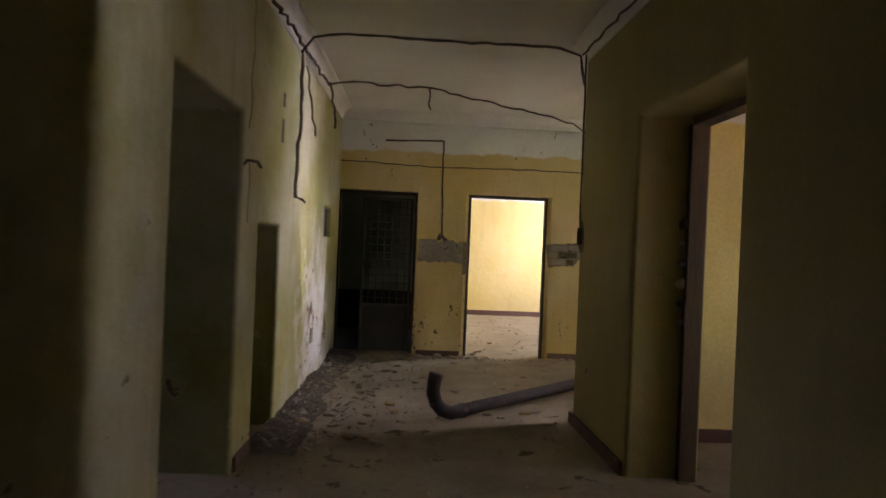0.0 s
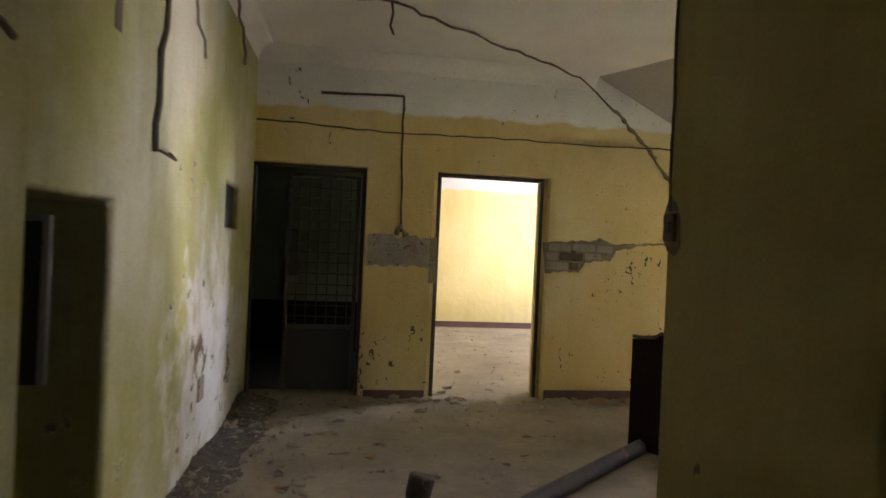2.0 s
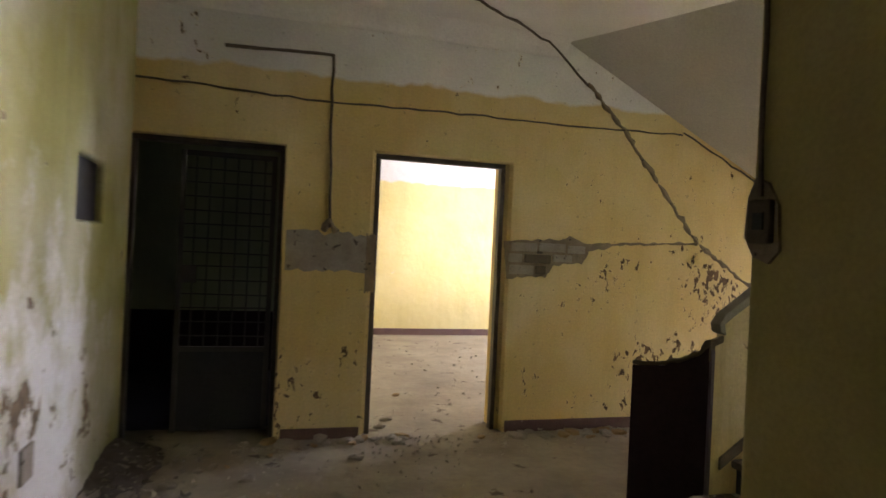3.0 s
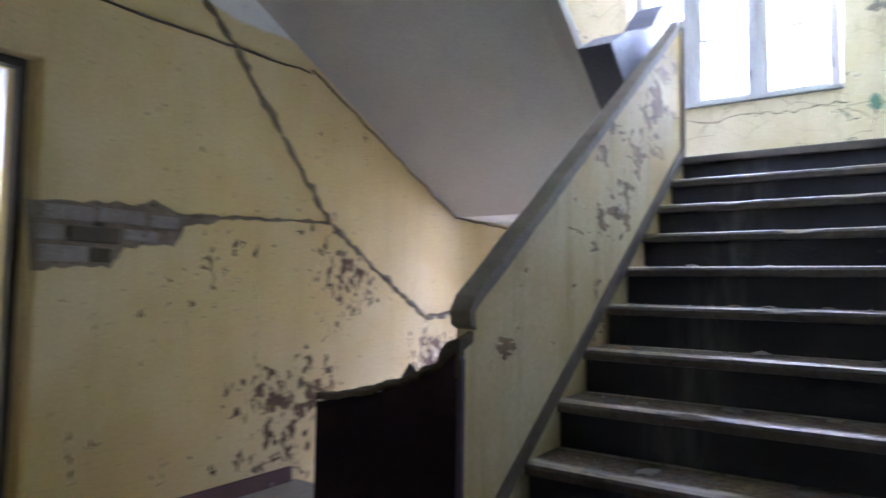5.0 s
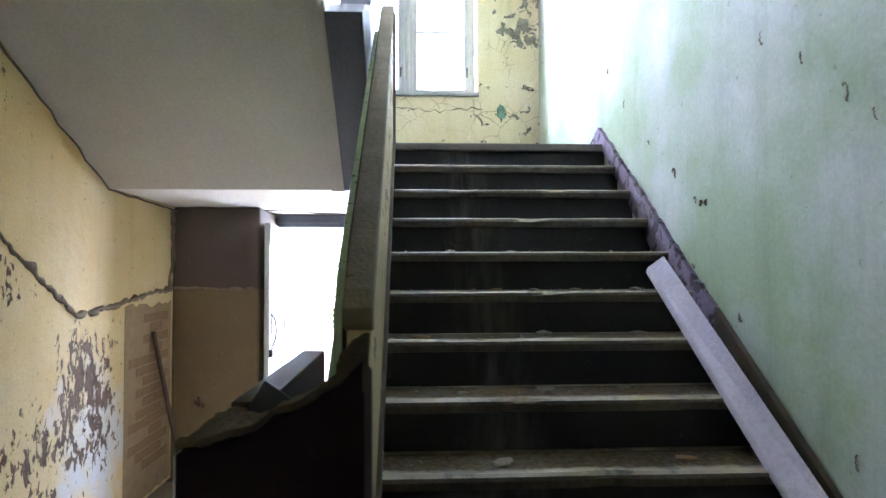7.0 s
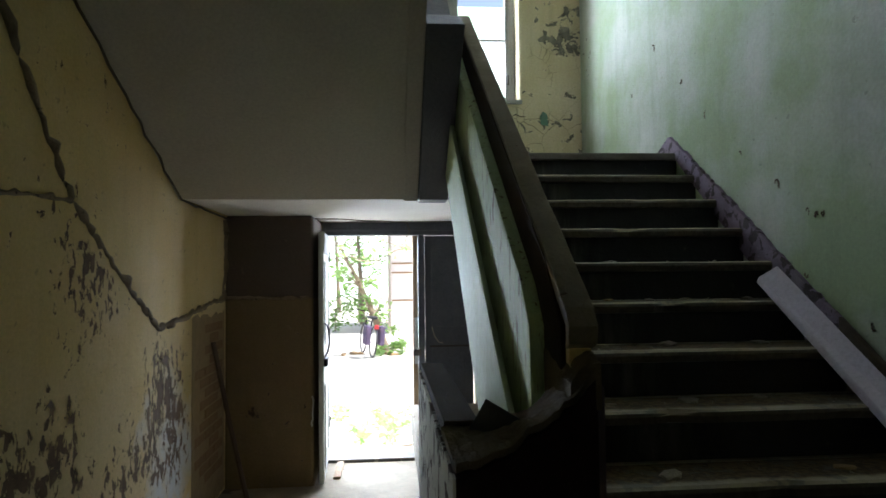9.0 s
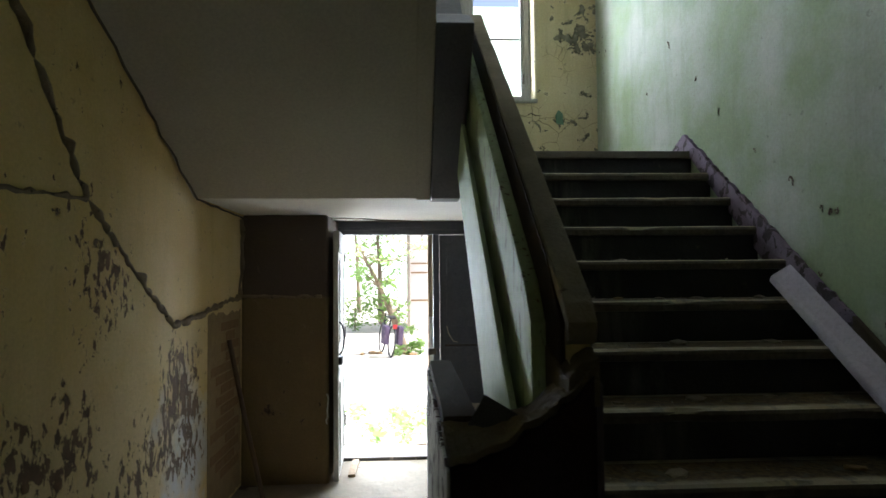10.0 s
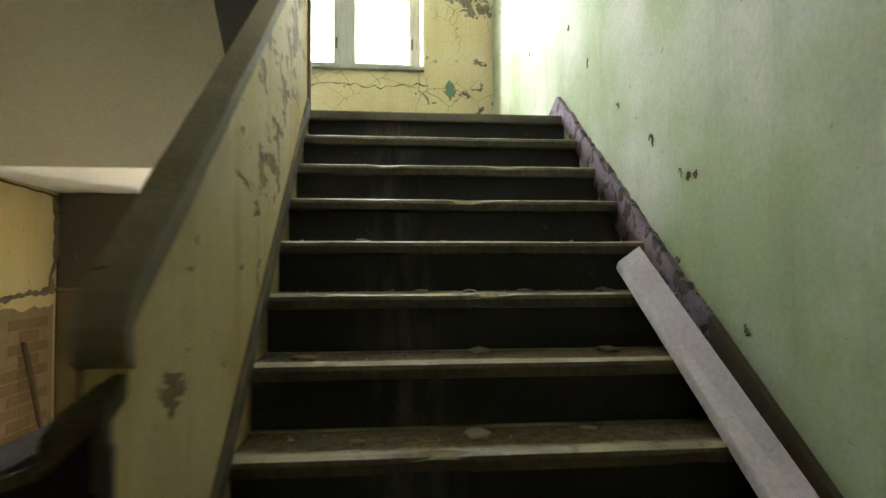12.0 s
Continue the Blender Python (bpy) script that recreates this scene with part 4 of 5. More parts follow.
    cable("conduit", [(-0.35, Y - 0.012, 2.64), (0.36, Y - 0.012, 2.665)], 0.011, 23, "dark conduit stub on the end wall", 0.004)
    cable("conduit", [(0.365, Y - 0.012, 2.67), (0.37, Y - 0.012, 2.1), (0.39, Y - 0.012, 1.58), (0.395, Y - 0.012, 1.47)], 0.010, 24, "dark conduit running down the end wall", 0.005)
    groove("trim_conduit_foot", [(0.35, Y, 1.44), (0.395, Y, 1.52), (0.44, Y, 1.44)], 0.025, 25, "mortar lump at the conduit foot")
    # ceiling
    cable("ceiling_cable", [(-0.93, 7.0, 2.94), (-0.7, 6.98, 2.985), (0.1, 7.03, 2.985), (0.68, 7.45, 2.985), (1.4, 7.97, 2.985), (1.95, 8.30, 2.95), (2.15, 8.375, 2.84), (2.34, 8.385, 2.68)], 0.009, 26, "dark cable sagging across the ceiling", 0.014)
    cable("ceiling_cable", [(-0.95, 5.55, 2.85), (-0.85, 5.5, 2.96), (-0.6, 5.47, 2.99), (0.3, 5.48, 2.985), (1.1, 5.48, 2.985), (1.27, 5.47, 2.93), (1.31, 5.47, 2.7)], 0.010, 27, "dark cable round the corridor mouth", 0.008)
    cable("ceiling_cable", [(1.25, -2.5, 2.90), (1.27, 2.0, 2.91), (1.27, 5.4, 2.92)], 0.009, 28, "dark cable along the corridor ceiling", 0.01)
    cable("lamp_wire", [(0.12, 7.04, 2.985), (0.13, 7.03, 2.90), (0.115, 7.04, 2.82), (0.14, 7.03, 2.76)], 0.008, 29, "bare lamp wire hanging from the ceiling", 0.008)
    X = -0.955
    cable("wall_cable", [(left_x(3.6) + 0.03, 3.6, 2.9), (left_x(5.5) + 0.04, 5.5, 2.9), (left_x(7.0) + 0.05, 7.0, 2.93), (left_x(7.6) + 0.02, 7.6, 2.62)], 0.012, 30, "bundle of dark cables along the wall top", 0.02)
    cable("wall_cable", [(X + 0.01, 5.6, 2.86), (X + 0.012, 5.58, 2.44), (X + 0.01, 5.53, 2.0), (X + 0.01, 5.5, 1.69)], 0.015, 31, "thick dark cable end hanging down the wall", 0.012)
    cable("wall_cable", [(X + 0.02, 5.75, 2.80), (X + 0.03, 6.1, 2.5), (X + 0.02, 6.4, 2.33)], 0.009, 32, "loose dark wire on the wall", 0.012)
    cable("wall_cable", [(X + 0.02, 5.52, 1.70), (X + 0.08, 5.56, 1.665), (X + 0.04, 5.62, 1.70)], 0.006, 33, "frayed end of a dark wire", 0.004)
    cable("wall_cable", [(left_x(4.2) - 0.02, 4.13, 1.76), (left_x(4.2) + 0.015, 4.15, 1.81), (left_x(4.2) + 0.05, 4.25, 1.815), (left_x(4.2) + 0.06, 4.30, 1.79)], 0.009, 34, "bent wire hook on the wall", 0.004)
    cable("wall_cable", [(left_x(4.2) + 0.004, 4.2, 2.8), (left_x(4.2) + 0.004, 4.22, 2.3), (left_x(4.2) + 0.006, 4.24, 1.8), (left_x(4.2) + 0.004, 4.25, 1.45)], 0.002, 35, "thin wire down the wall", 0.02)
    for y, z, h in ((5.135, 2.375, 0.10), (5.12, 2.15, 0.17)):
        tagged(part("trim_wall_hole", box((left_x(y) - 0.01, y - 0.035, z - h / 2), (left_x(y) + 0.003, y + 0.035, z + h / 2), 0.002), M_cable), "dark knocked-out hole in plaster", "hole", "", "structure")
    # black panel nearly flush with the wall, painting the niche's inner shade
    tagged(part("trim_niche_shade", box((left_x(7.5) - 0.10, 7.2, 1.38), (left_x(7.5) - 0.035, 7.8, 1.77)), M_black), "black panel for the shade inside the small wall niche", "niche", "", "structure")
    tagged(part("socket_box", box((left_x(6.68) - 0.01, 6.62, 0.38), (left_x(6.68) + 0.012, 6.76, 0.52), 0.004), M_grey), "grey blind socket plate low on the wall", "socket")
    # switch box and conduit on the corridor corner
    sw = thing("switch_box", (1.30, 5.40, 1.5), "blackened switch box on the corridor corner", "switch")
    part("box", box((1.29, 5.35, 1.42), (1.321, 5.44, 1.55), 0.010), M_cable, sw)
    part("burnt_hole", prism([(5.33, 1.40), (5.37, 1.36), (5.43, 1.38), (5.47, 1.44), (5.46, 1.56), (5.43, 1.62), (5.38, 1.60), (5.34, 1.53)], 1.310, 1.323, "x"), M_mortar, sw, "blackened broken plaster round the box")
    part("conduit", tube(wander([(1.303, 5.40, 1.56), (1.302, 5.41, 2.2), (1.30, 5.41, 2.93)], 0.15, 0.004, 40), 0.008, 6), M_cable, sw)
    part("socket_hole", box((1.284, 5.37, 1.46), (1.2895, 5.41, 1.51)), M_black, sw)


def stair_wall_marks():
    spots = ((2.75, 1.94), (2.52, 1.80), (2.33, 1.63), (2.2, 1.56), (4.19, 2.08), (3.52, 1.57), (3.83, 1.78), (3.3, 1.43), (3.32, 1.17), (3.24, 1.41),
             (2.93, 0.97), (4.49, 2.37), (3.2, 1.42), (2.31, 0.61), (3.05, 2.3), (2.6, 2.5), (3.5, 2.6), (4.9, 2.7), (5.3, 2.5), (2.1, 2.2))
    rnd = random.Random(12)
    for x, z in spots:
        r, bend = rnd.uniform(0.012, 0.030), rnd.uniform(1.2, 4.4)
        a0 = rnd.uniform(0, 6)
        pts = [(x + r * 0.6 * math.cos(a0 + bend * i / 8), STAIR_S + 0.003 + 0.004 * (i % 2), z + r * 1.3 * math.sin(a0 + bend * i / 8)) for i in range(9)]
        ob = part("paint_curl", tube(pts, rnd.uniform(0.0018, 0.0036), 5, 0.9, rnd.random()), M_wood)
        tagged(ob, "dark curled rim of flaked paint on the wall", "paint flake", "paint curls on the stair wall")


# ---------------------------------------------------------------- loose things in the corridor
def downpipe():
    p = thing("drain_pipe", (1.0, 5.95, 0), "dark rusty drain pipe with a bent end on the floor", "pipe")
    a, b = Vector((0.40, 5.46, 0.06)), Vector((1.80, 6.56, 0.12))
    part("pipe", tube([a.lerp(b, i / 12) for i in range(13)], 0.048, 12, 0.06, 2), M_rust, p, "", True)
    side = (b - a).normalized().cross(Vector((0, 0, 1)))
    part("seam", tube([a + side * 0.0 + Vector((0, 0, 0.048)), b + Vector((0, 0, 0.048))], 0.008, 5), M_rust, p)
    arc = [(0.42, 5.475, 0.062), (0.34, 5.42, 0.058), (0.27, 5.40, 0.085), (0.22, 5.39, 0.14), (0.195, 5.385, 0.22), (0.20, 5.385, 0.30), (0.215, 5.385, 0.37)]
    part("elbow", tube(arc, 0.056, 12, 0.1, 4), M_rust, p, "crumpled elbow", True)
    part("collar", tube([a + (b - a) * 0.01, a + (b - a) * 0.04], 0.058, 12), M_rust, p)


def chunk_mesh(seed):
    rnd = random.Random(seed)
    bm = bmesh.new()
    bmesh.ops.create_icosphere(bm, subdivisions=1, radius=1.0)
    for v in bm.verts:
        v.co = Vector((v.co.x * rnd.uniform(0.75, 1.2), v.co.y * rnd.uniform(0.7, 1.15), v.co.z * rnd.uniform(0.5, 0.9)))
        v.co.z = max(v.co.z, -0.45)
    return bm


def rubble():
    rnd = random.Random(77)
    kinds = [mesh_from(chunk_mesh(s), "plaster_chunk", M_chunk if s % 4 else M_brick) for s in range(8)]
    spots = [(-0.16, 7.86), (0.14, 8.2), (0.30, 8.28), (0.42, 8.22), (0.55, 8.25), (0.80, 8.3), (0.92, 8.22), (1.5, 8.2), (1.56, 8.28), (1.9, 8.27), (2.05, 8.2), (2.2, 8.27),
             (2.35, 8.2), (-0.62, 5.48), (-0.55, 5.55), (1.11, 5.7), (1.0, 5.62), (0.75, 5.5), (0.95, 8.8), (0.86, 8.62), (1.2, 9.6), (0.6, 7.9), (-0.4, 7.5), (-0.3, 6.2),
             (0.1, 6.8), (0.62, 5.6), (-0.65, 7.45), (-0.5, 7.62), (-0.75, 7.7), (-0.45, 5.9), (-0.7, 6.4), (-0.6, 6.9), (-0.75, 5.2), (-0.5, 4.9), (-0.35, 7.0), (-0.8, 7.2), (-0.15, 5.6), (0.5, 6.4), (-0.55, 8.0), (-0.2, 8.15), (0.05, 8.1)]
    for _ in range(46):
        y = rnd.uniform(4.6, 8.2)
        spots.append((left_x(y) + 0.12 + rnd.random() ** 1.6 * 0.75, y))
    foot = len(spots)
    for x0, x1, n in ((0.0, 0.74, 20), (1.72, 2.75, 24), (0.78, 1.05, 5)):
        spots += [(rnd.uniform(x0, x1), 8.345 - rnd.random() ** 1.5 * 0.16) for _ in range(n)]
    for i, (x, y) in enumerate(spots):
        s = rnd.uniform(0.018, 0.05) if i < foot else rnd.uniform(0.022, 0.062)
        ob = new("plaster_chunk", kinds[i % 8])
        ob.matrix_basis = pose(x + rnd.uniform(-0.05, 0.05), y + rnd.uniform(-0.04, 0.04), s * 0.28, rnd.uniform(-9, 9), rnd.uniform(-9, 9), rnd.uniform(0, 360)) @ Matrix.Diagonal((s * 1.4, s, s * 0.7, 1))
        tagged(ob, "broken brick lump lying on the dusty floor" if (i % 8) % 4 == 0 else "pale broken plaster chunk lying on the dusty floor", "rubble", "plaster chunks on the floor")
    # stones left on the steps
    for i, (k, y) in enumerate(((5, 5.95), (5, 6.1), (5, 5.75), (6, 6.3), (4, 5.55), (4, 6.45), (3, 6.0), (3, 5.7), (3, 6.3), (2, 5.6), (2, 6.2), (6, 6.0), (7, 6.5), (8, 6.5), (4, 5.95), (5, 5.5))):
        s = rnd.uniform(0.016, 0.036)
        ob = new("plaster_chunk", kinds[(i * 3 + 1) % 8])
        ob.matrix_basis = pose(X0 + GO * k + rnd.uniform(0.05, 0.2), y, RISE * (k + 1) + s * 0.2, 0, 0, rnd.uniform(0, 360)) @ Matrix.Diagonal((s * 1.8, s * 1.3, s * 0.6, 1))
        tagged(ob, "small plaster chip lying on a stair tread", "rubble", "plaster chips on the stairs")
    # crumbs nobody could count
    bm = bmesh.new()
    def crumb(x, y, z, s):
        vs = [bm.verts.new((x + s * rnd.uniform(-1, 1), y + s * rnd.uniform(-1, 1), z + s * h)) for h in (0, 0, 0, 0.9)]
        for a, b, c in ((0, 1, 3), (1, 2, 3), (2, 0, 3)):
            bm.faces.new((vs[a], vs[b], vs[c]))
    for _ in range(1500):
        y = rnd.uniform(2.5, 8.35)
        edge = rnd.random() ** 2.2
        x = left_x(y) + 0.05 + edge * 2.2
        if x < 1.25 or y > 5.5:
            crumb(x, y, 0, rnd.choice((0.006, 0.009, 0.013, 0.02)))
    for _ in range(380):
        y = rnd.uniform(4.5, 8.3)
        u = rnd.random() ** 1.5
        crumb(left_x(y) + 0.03 + u * 0.55, y, (1 - u) ** 1.3 * 0.05, rnd.choice((0.01, 0.015, 0.022, 0.035)))
    for _ in range(450):
        crumb(rnd.uniform(-0.2, 2.8), 8.36 - rnd.random() ** 2 * 0.5, 0, rnd.uniform(0.006, 0.02))
    for _ in range(260):
        crumb(rnd.uniform(0.7, 4.5), rnd.uniform(8.8, 13.0), 0, rnd.uniform(0.008, 0.025))
    for _ in range(380):
        k = rnd.randrange(10)
        y = rnd.choice((rnd.uniform(5.3, 6.57), 6.57 - rnd.random() ** 2 * 0.4))
        crumb(X0 + GO * k + 0.24 - rnd.random() ** 2 * 0.2, y, RISE * (k + 1), rnd.uniform(0.004, 0.012))
    tagged(part("crumbs", bm, M_chunk), "scattered plaster crumbs and grit", "debris", "", "stuff")
    # heap along the west wall
    bm = bmesh.new()
    nu, nv = 22, 150
    g = {}
    for i in range(nu + 1):
        for j in range(nv + 1):
            y = 4.45 + 3.9 * j / nv
            w = 0.34 + 0.2 * noise.noise((y * 1.7, 3.0, 0))
            u = i / nu
            x = left_x(y) - 0.03 + u * w
            h = (1 - u) ** 1.2 * (0.05 + 0.07 * noise.noise((y * 1.3, 9.0, 0))) + 0.045 * abs(noise.noise((x * 9, y * 9, 2))) * (1 - u) ** 0.6
            g[i, j] = bm.verts.new((x, y, max(h, 0) + 0.003 - 0.008 * u))
    for i in range(nu):
        for j in range(nv):
            bm.faces.new((g[i, j], g[i + 1, j], g[i + 1, j + 1], g[i, j + 1]))
    tagged(part("rubble_heap", bm, M_heap), "low heap of fallen plaster and dirt along the wall foot", "debris", "", "stuff")


def washroom():
    wallob = bpy.data.objects["wall_washroom_north"]
    tile = mesh_from(box((0.004, -0.008, 0.004), (0.146, 0.0, 0.146), 0.003, None, 1), "tile", M_tile)
    for i in range(7):
        for j in range(10):
            ob = new("tile", tile)
            ob.matrix_basis = pose(-2.55 + 0.15 * i, 5.449, 0.5 + 0.15 * j)
            ob.parent = wallob
    # plain dark box that fills the black rectangle below the tiles
    c = thing("dark_box", (-1.75, 5.2, 0), "low dark box below the washroom tiles", "cabinet")
    part("body", box((-2.1, 5.12, 0.05), (-1.46, 5.43, 0.48), 0.01), M_slate, c)
    part("plinth", box((-2.05, 5.16, 0.0), (-1.5, 5.43, 0.05)), M_black, c)


def broken_jamb():
    """The torn-out door jamb of the side room."""
    j = thing("door_jamb_side_room", (1.6, 4.15, 0), "torn door jamb with splintered mortar and lock holes", "door jamb", "", "structure")
    rnd = random.Random(8)
    part("post", box((1.62, 4.135, 0), (1.73, 4.188, 2.16), 0.008), M_wood, j, "bare brown timber post")
    part("head", box((1.62, 2.96, 2.145), (1.73, 4.13, 2.195), 0.008), M_wood, j, "bare brown timber head")
    for k in range(7):
        z = 0.95 + k * 0.12
        s = rnd.uniform(0.03, 0.06)
        m = pose(1.60, 4.165, z, rnd.uniform(0, 40), rnd.uniform(0, 40), rnd.uniform(0, 90)) @ Matrix.Diagonal((s, s * 0.6, s * 1.3, 1))
        bm = chunk_mesh(100 + k)
        bm.transform(m)
        part("mortar_lump", bm, M_cable if k % 2 else M_chunk, j)
    part("lock_plate", box((1.612, 4.13, 0.93), (1.62, 4.16, 1.08), 0.002), M_metal, j)


# ---------------------------------------------------------------- stairs
def plank():
    bm = bmesh.new()
    top = [(3.418, 5.450, 1.126), (3.343, 5.405, 1.176)]
    bot = [(2.018, 5.375, 0.145), (2.018, 5.300, 0.215)]
    n = Vector((-0.56, -0.05, 0.82)) * 0.032
    vs = [bm.verts.new(Vector(p) + (n if k else Vector())) for k in (0, 1) for p in (top[0], top[1], bot[1], bot[0])]
    for q in ((0, 1, 2, 3), (4, 5, 6, 7), (0, 1, 5, 4), (1, 2, 6, 5), (2, 3, 7, 6), (3, 0, 4, 7)):
        bm.faces.new([vs[i] for i in q])
    bmesh.ops.recalc_face_normals(bm, faces=bm.faces)
    bmesh.ops.bevel(bm, geom=list(bm.edges), offset=0.004, segments=1, affect="EDGES")
    tagged(part("plank", bm, M_plank), "lilac-white painted plank lying up the stairs against the wall", "plank")


def stair_window():
    w = thing("window_1", (6.8, 6.7, 2.79), "white painted wooden casement window with flaking frames", "window", "", "structure")
    x0, x1 = 6.78, 6.85
    y0, y1, z0, z1 = 5.865, 7.595, 2.80, 4.6
    def bar(nm, a, b, c, d, dx=0.0):
        part(nm, box((x0 - dx, a, c), (x1, b, d), 0.007), M_windowpaint, w)
    bar("frame", y0, y0 + 0.055, z0, z1)
    bar("frame", y1 - 0.055, y1, z0, z1)
    bar("frame", y0 + 0.055, y1 - 0.055, z0, z0 + 0.05)
    bar("frame", y0 + 0.055, y1 - 0.055, z1 - 0.05, z1)
    for ym in (6.50, 7.06):
        bar("mullion", ym - 0.055, ym + 0.055, z0 + 0.05, z1 - 0.05, 0.015)
        bar("cover_strip", ym - 0.018, ym + 0.018, z0 + 0.05, z1 - 0.05, 0.027)
    for a, b in ((5.92, 6.445), (6.555, 7.005), (7.115, 7.54)):
        for z in (3.44, 4.02):
            part("glazing_bar", box((6.80, a + 0.035, z - 0.011), (6.83, b - 0.035, z + 0.011), 0.003), M_windowpaint, w)
        for ya in (a, b - 0.035):
            part("sash_stile", box((6.79, ya, z0 + 0.05), (6.835, ya + 0.035, z1 - 0.05), 0.004), M_windowpaint, w)
        part("sash_rail", box((6.79, a + 0.035, z0 + 0.05), (6.835, b - 0.035, z0 + 0.085), 0.004), M_windowpaint, w)
        part("hinge", tube([(6.775, a + 0.012, 3.0), (6.775, a + 0.012, 3.09)], 0.009, 8), M_metal, w)
    part("sill", box((6.56, 5.84, 2.765), (6.78, 7.62, 2.80), 0.008), M_windowpaint, w, "flaking white sill board")


def exit_door():
    f = thing("door_1", (6.7, 7.1, -0.5), "slate-grey yard door frame with a fixed dark side leaf", "door frame", "", "structure")
    part("head", box((6.63, 6.32, 1.545), (6.74, 7.69, 1.662), 0.008), M_slate, f)
    part("head_bead", box((6.61, 6.32, 1.585), (6.63, 7.69, 1.612), 0.005), M_slate, f)
    part("jamb", box((6.66, 7.675, -0.5), (6.74, 7.697, 1.545), 0.004), M_slate, f)
    part("mullion", box((6.63, 6.765, -0.5), (6.74, 6.825, 1.545), 0.006), M_slate, f)
    leaf = part("fixed_leaf", box((6.66, 6.32, -0.5), (6.71, 6.76, 1.54), 0.006), M_slate, f, "dark closed leaf")
    part("panel", box((6.652, 6.40, 0.7), (6.66, 6.70, 1.42), 0.003), M_slate, leaf)
    part("panel", box((6.652, 6.40, -0.35), (6.66, 6.70, 0.5), 0.003), M_slate, leaf)
    part("rail", box((6.64, 6.34, 0.515), (6.655, 6.72, 0.53)), M_rust, leaf)
    part("loose_wire", tube(wander([(6.65, 6.70, 0.70), (6.63, 6.68, 0.62), (6.63, 6.64, 0.56), (6.64, 6.60, 0.55)], 0.05, 0.008, 5), 0.004, 5), M_grey, leaf)
    part("keeper", box((6.615, 6.80, 0.44), (6.63, 6.875, 0.50), 0.003), M_metal, f, "black lock keeper")
    part("post_outer", box((6.76, 6.80, -0.5), (6.86, 6.868, 1.60), 0.006), M_rawpost, f, "bare timber outer post")
    part("post_repair", box((6.742, 6.79, 0.35), (6.759, 6.855, 0.78), 0.004), M_whitewood, f, "pale repair strip on the post")
    part("threshold", box((6.60, 6.32, -0.5), (7.0, 7.69, -0.47), 0.006), M_step, f)
    d = thing("yard_door", (6.35, 7.66, -0.48), "white flaking wooden door standing wide open", "door")
    m = Matrix.Translation((6.71, 7.695, 0)) @ Matrix.Rotation(radians(2.4), 4, "Z")
    part("leaf", box((-0.78, -0.048, -0.475), (0.0, -0.006, 1.535), 0.006, m), M_whitewood, d)
    for z0, z1 in ((-0.38, 0.30), (0.62, 1.30)):
        for lo, hi in (((-0.68, z0), (-0.66, z1)), ((-0.12, z0), (-0.10, z1)), ((-0.66, z0), (-0.12, z0 + 0.02)), ((-0.66, z1 - 0.02), (-0.12, z1))):
            part("moulding", box((lo[0], -0.058, lo[1]), (hi[0], -0.0485, hi[1]), 0.003, m), M_whitewood, d)
    part("top_board", box((-0.785, -0.056, 1.36), (-0.02, -0.0485, 1.535), 0.004, m), M_windowpaint, d, "dirty cover board along the door top")
    part("crack", box((-0.60, -0.0495, 0.86), (-0.15, -0.0482, 0.868), 0.0, m), M_wood, d, "dark split in the panel")
    lock = part("lock", box((-0.80, -0.078, 0.455), (-0.62, -0.049, 0.515), 0.004, m), M_black, d, "black box lock")
    part("keyhole_plate", box((-0.72, -0.081, 0.472), (-0.67, -0.0785, 0.498), 0.004, m), M_whitewood, lock, "pale round keyhole plate")
    loop = [m @ Vector((-0.72 + 0.05 * math.sin(a), -0.052 - 0.035 * math.sin(a), 0.66 + 0.13 * math.cos(a))) for a in (math.pi * k / 10 for k in range(11))]
    part("handle", tube(loop, 0.008, 6), M_black, d, "bent black pull handle")
    for z in (-0.2, 0.6, 1.3):
        part("hinge", tube([m @ Vector((0.0, -0.056, z)), m @ Vector((0.0, -0.056, z + 0.1))], 0.009, 8), M_metal, d)
    tagged(part("door_splinter", tube(wander([(5.955, 7.71, 0.22), (5.94, 7.70, 0.16), (5.93, 7.705, 0.08), (5.945, 7.71, -0.02)], 0.03, 0.008, 8), 0.007, 5), M_whitewood), "torn strip of white paint hanging from the pier edge", "splinter")


def leaning_stick():
    s = part("stick", tube([(5.55, 8.38, 0.70), (5.56, 8.26, 0.1), (5.57, 8.13, -0.49)], 0.018, 8), M_wood)
    tagged(s, "dark wooden stick leaning in the corner by the door", "stick")


def bare_bricks():
    wallob = bpy.data.objects["wall_end"]
    me = mesh_from(box((0.004, -0.010, 0.004), (0.236, 0.004, 0.068), 0.004, None, 1), "brick", M_oldbrick)
    rnd = random.Random(31)
    ragged_patch("trim_patch_brick", 5.10, 5.95, -0.48, 0.90, 8.403, M_joint, 17, "pale lime joints of bared brickwork")
    for j in range(15):
        for i in range(4):
            x = 5.16 + 0.24 * i + (0.12 if j % 2 else 0)
            if x > 5.72 or rnd.random() < (0.4 if i == 0 else 0.07):
                continue
            ob = new("brick", me)
            ob.matrix_basis = pose(x, 8.4035 + rnd.uniform(-0.0015, 0.0015), -0.28 + 0.075 * j, 0, 0, rnd.uniform(-0.6, 0.6))
            ob.parent = wallob


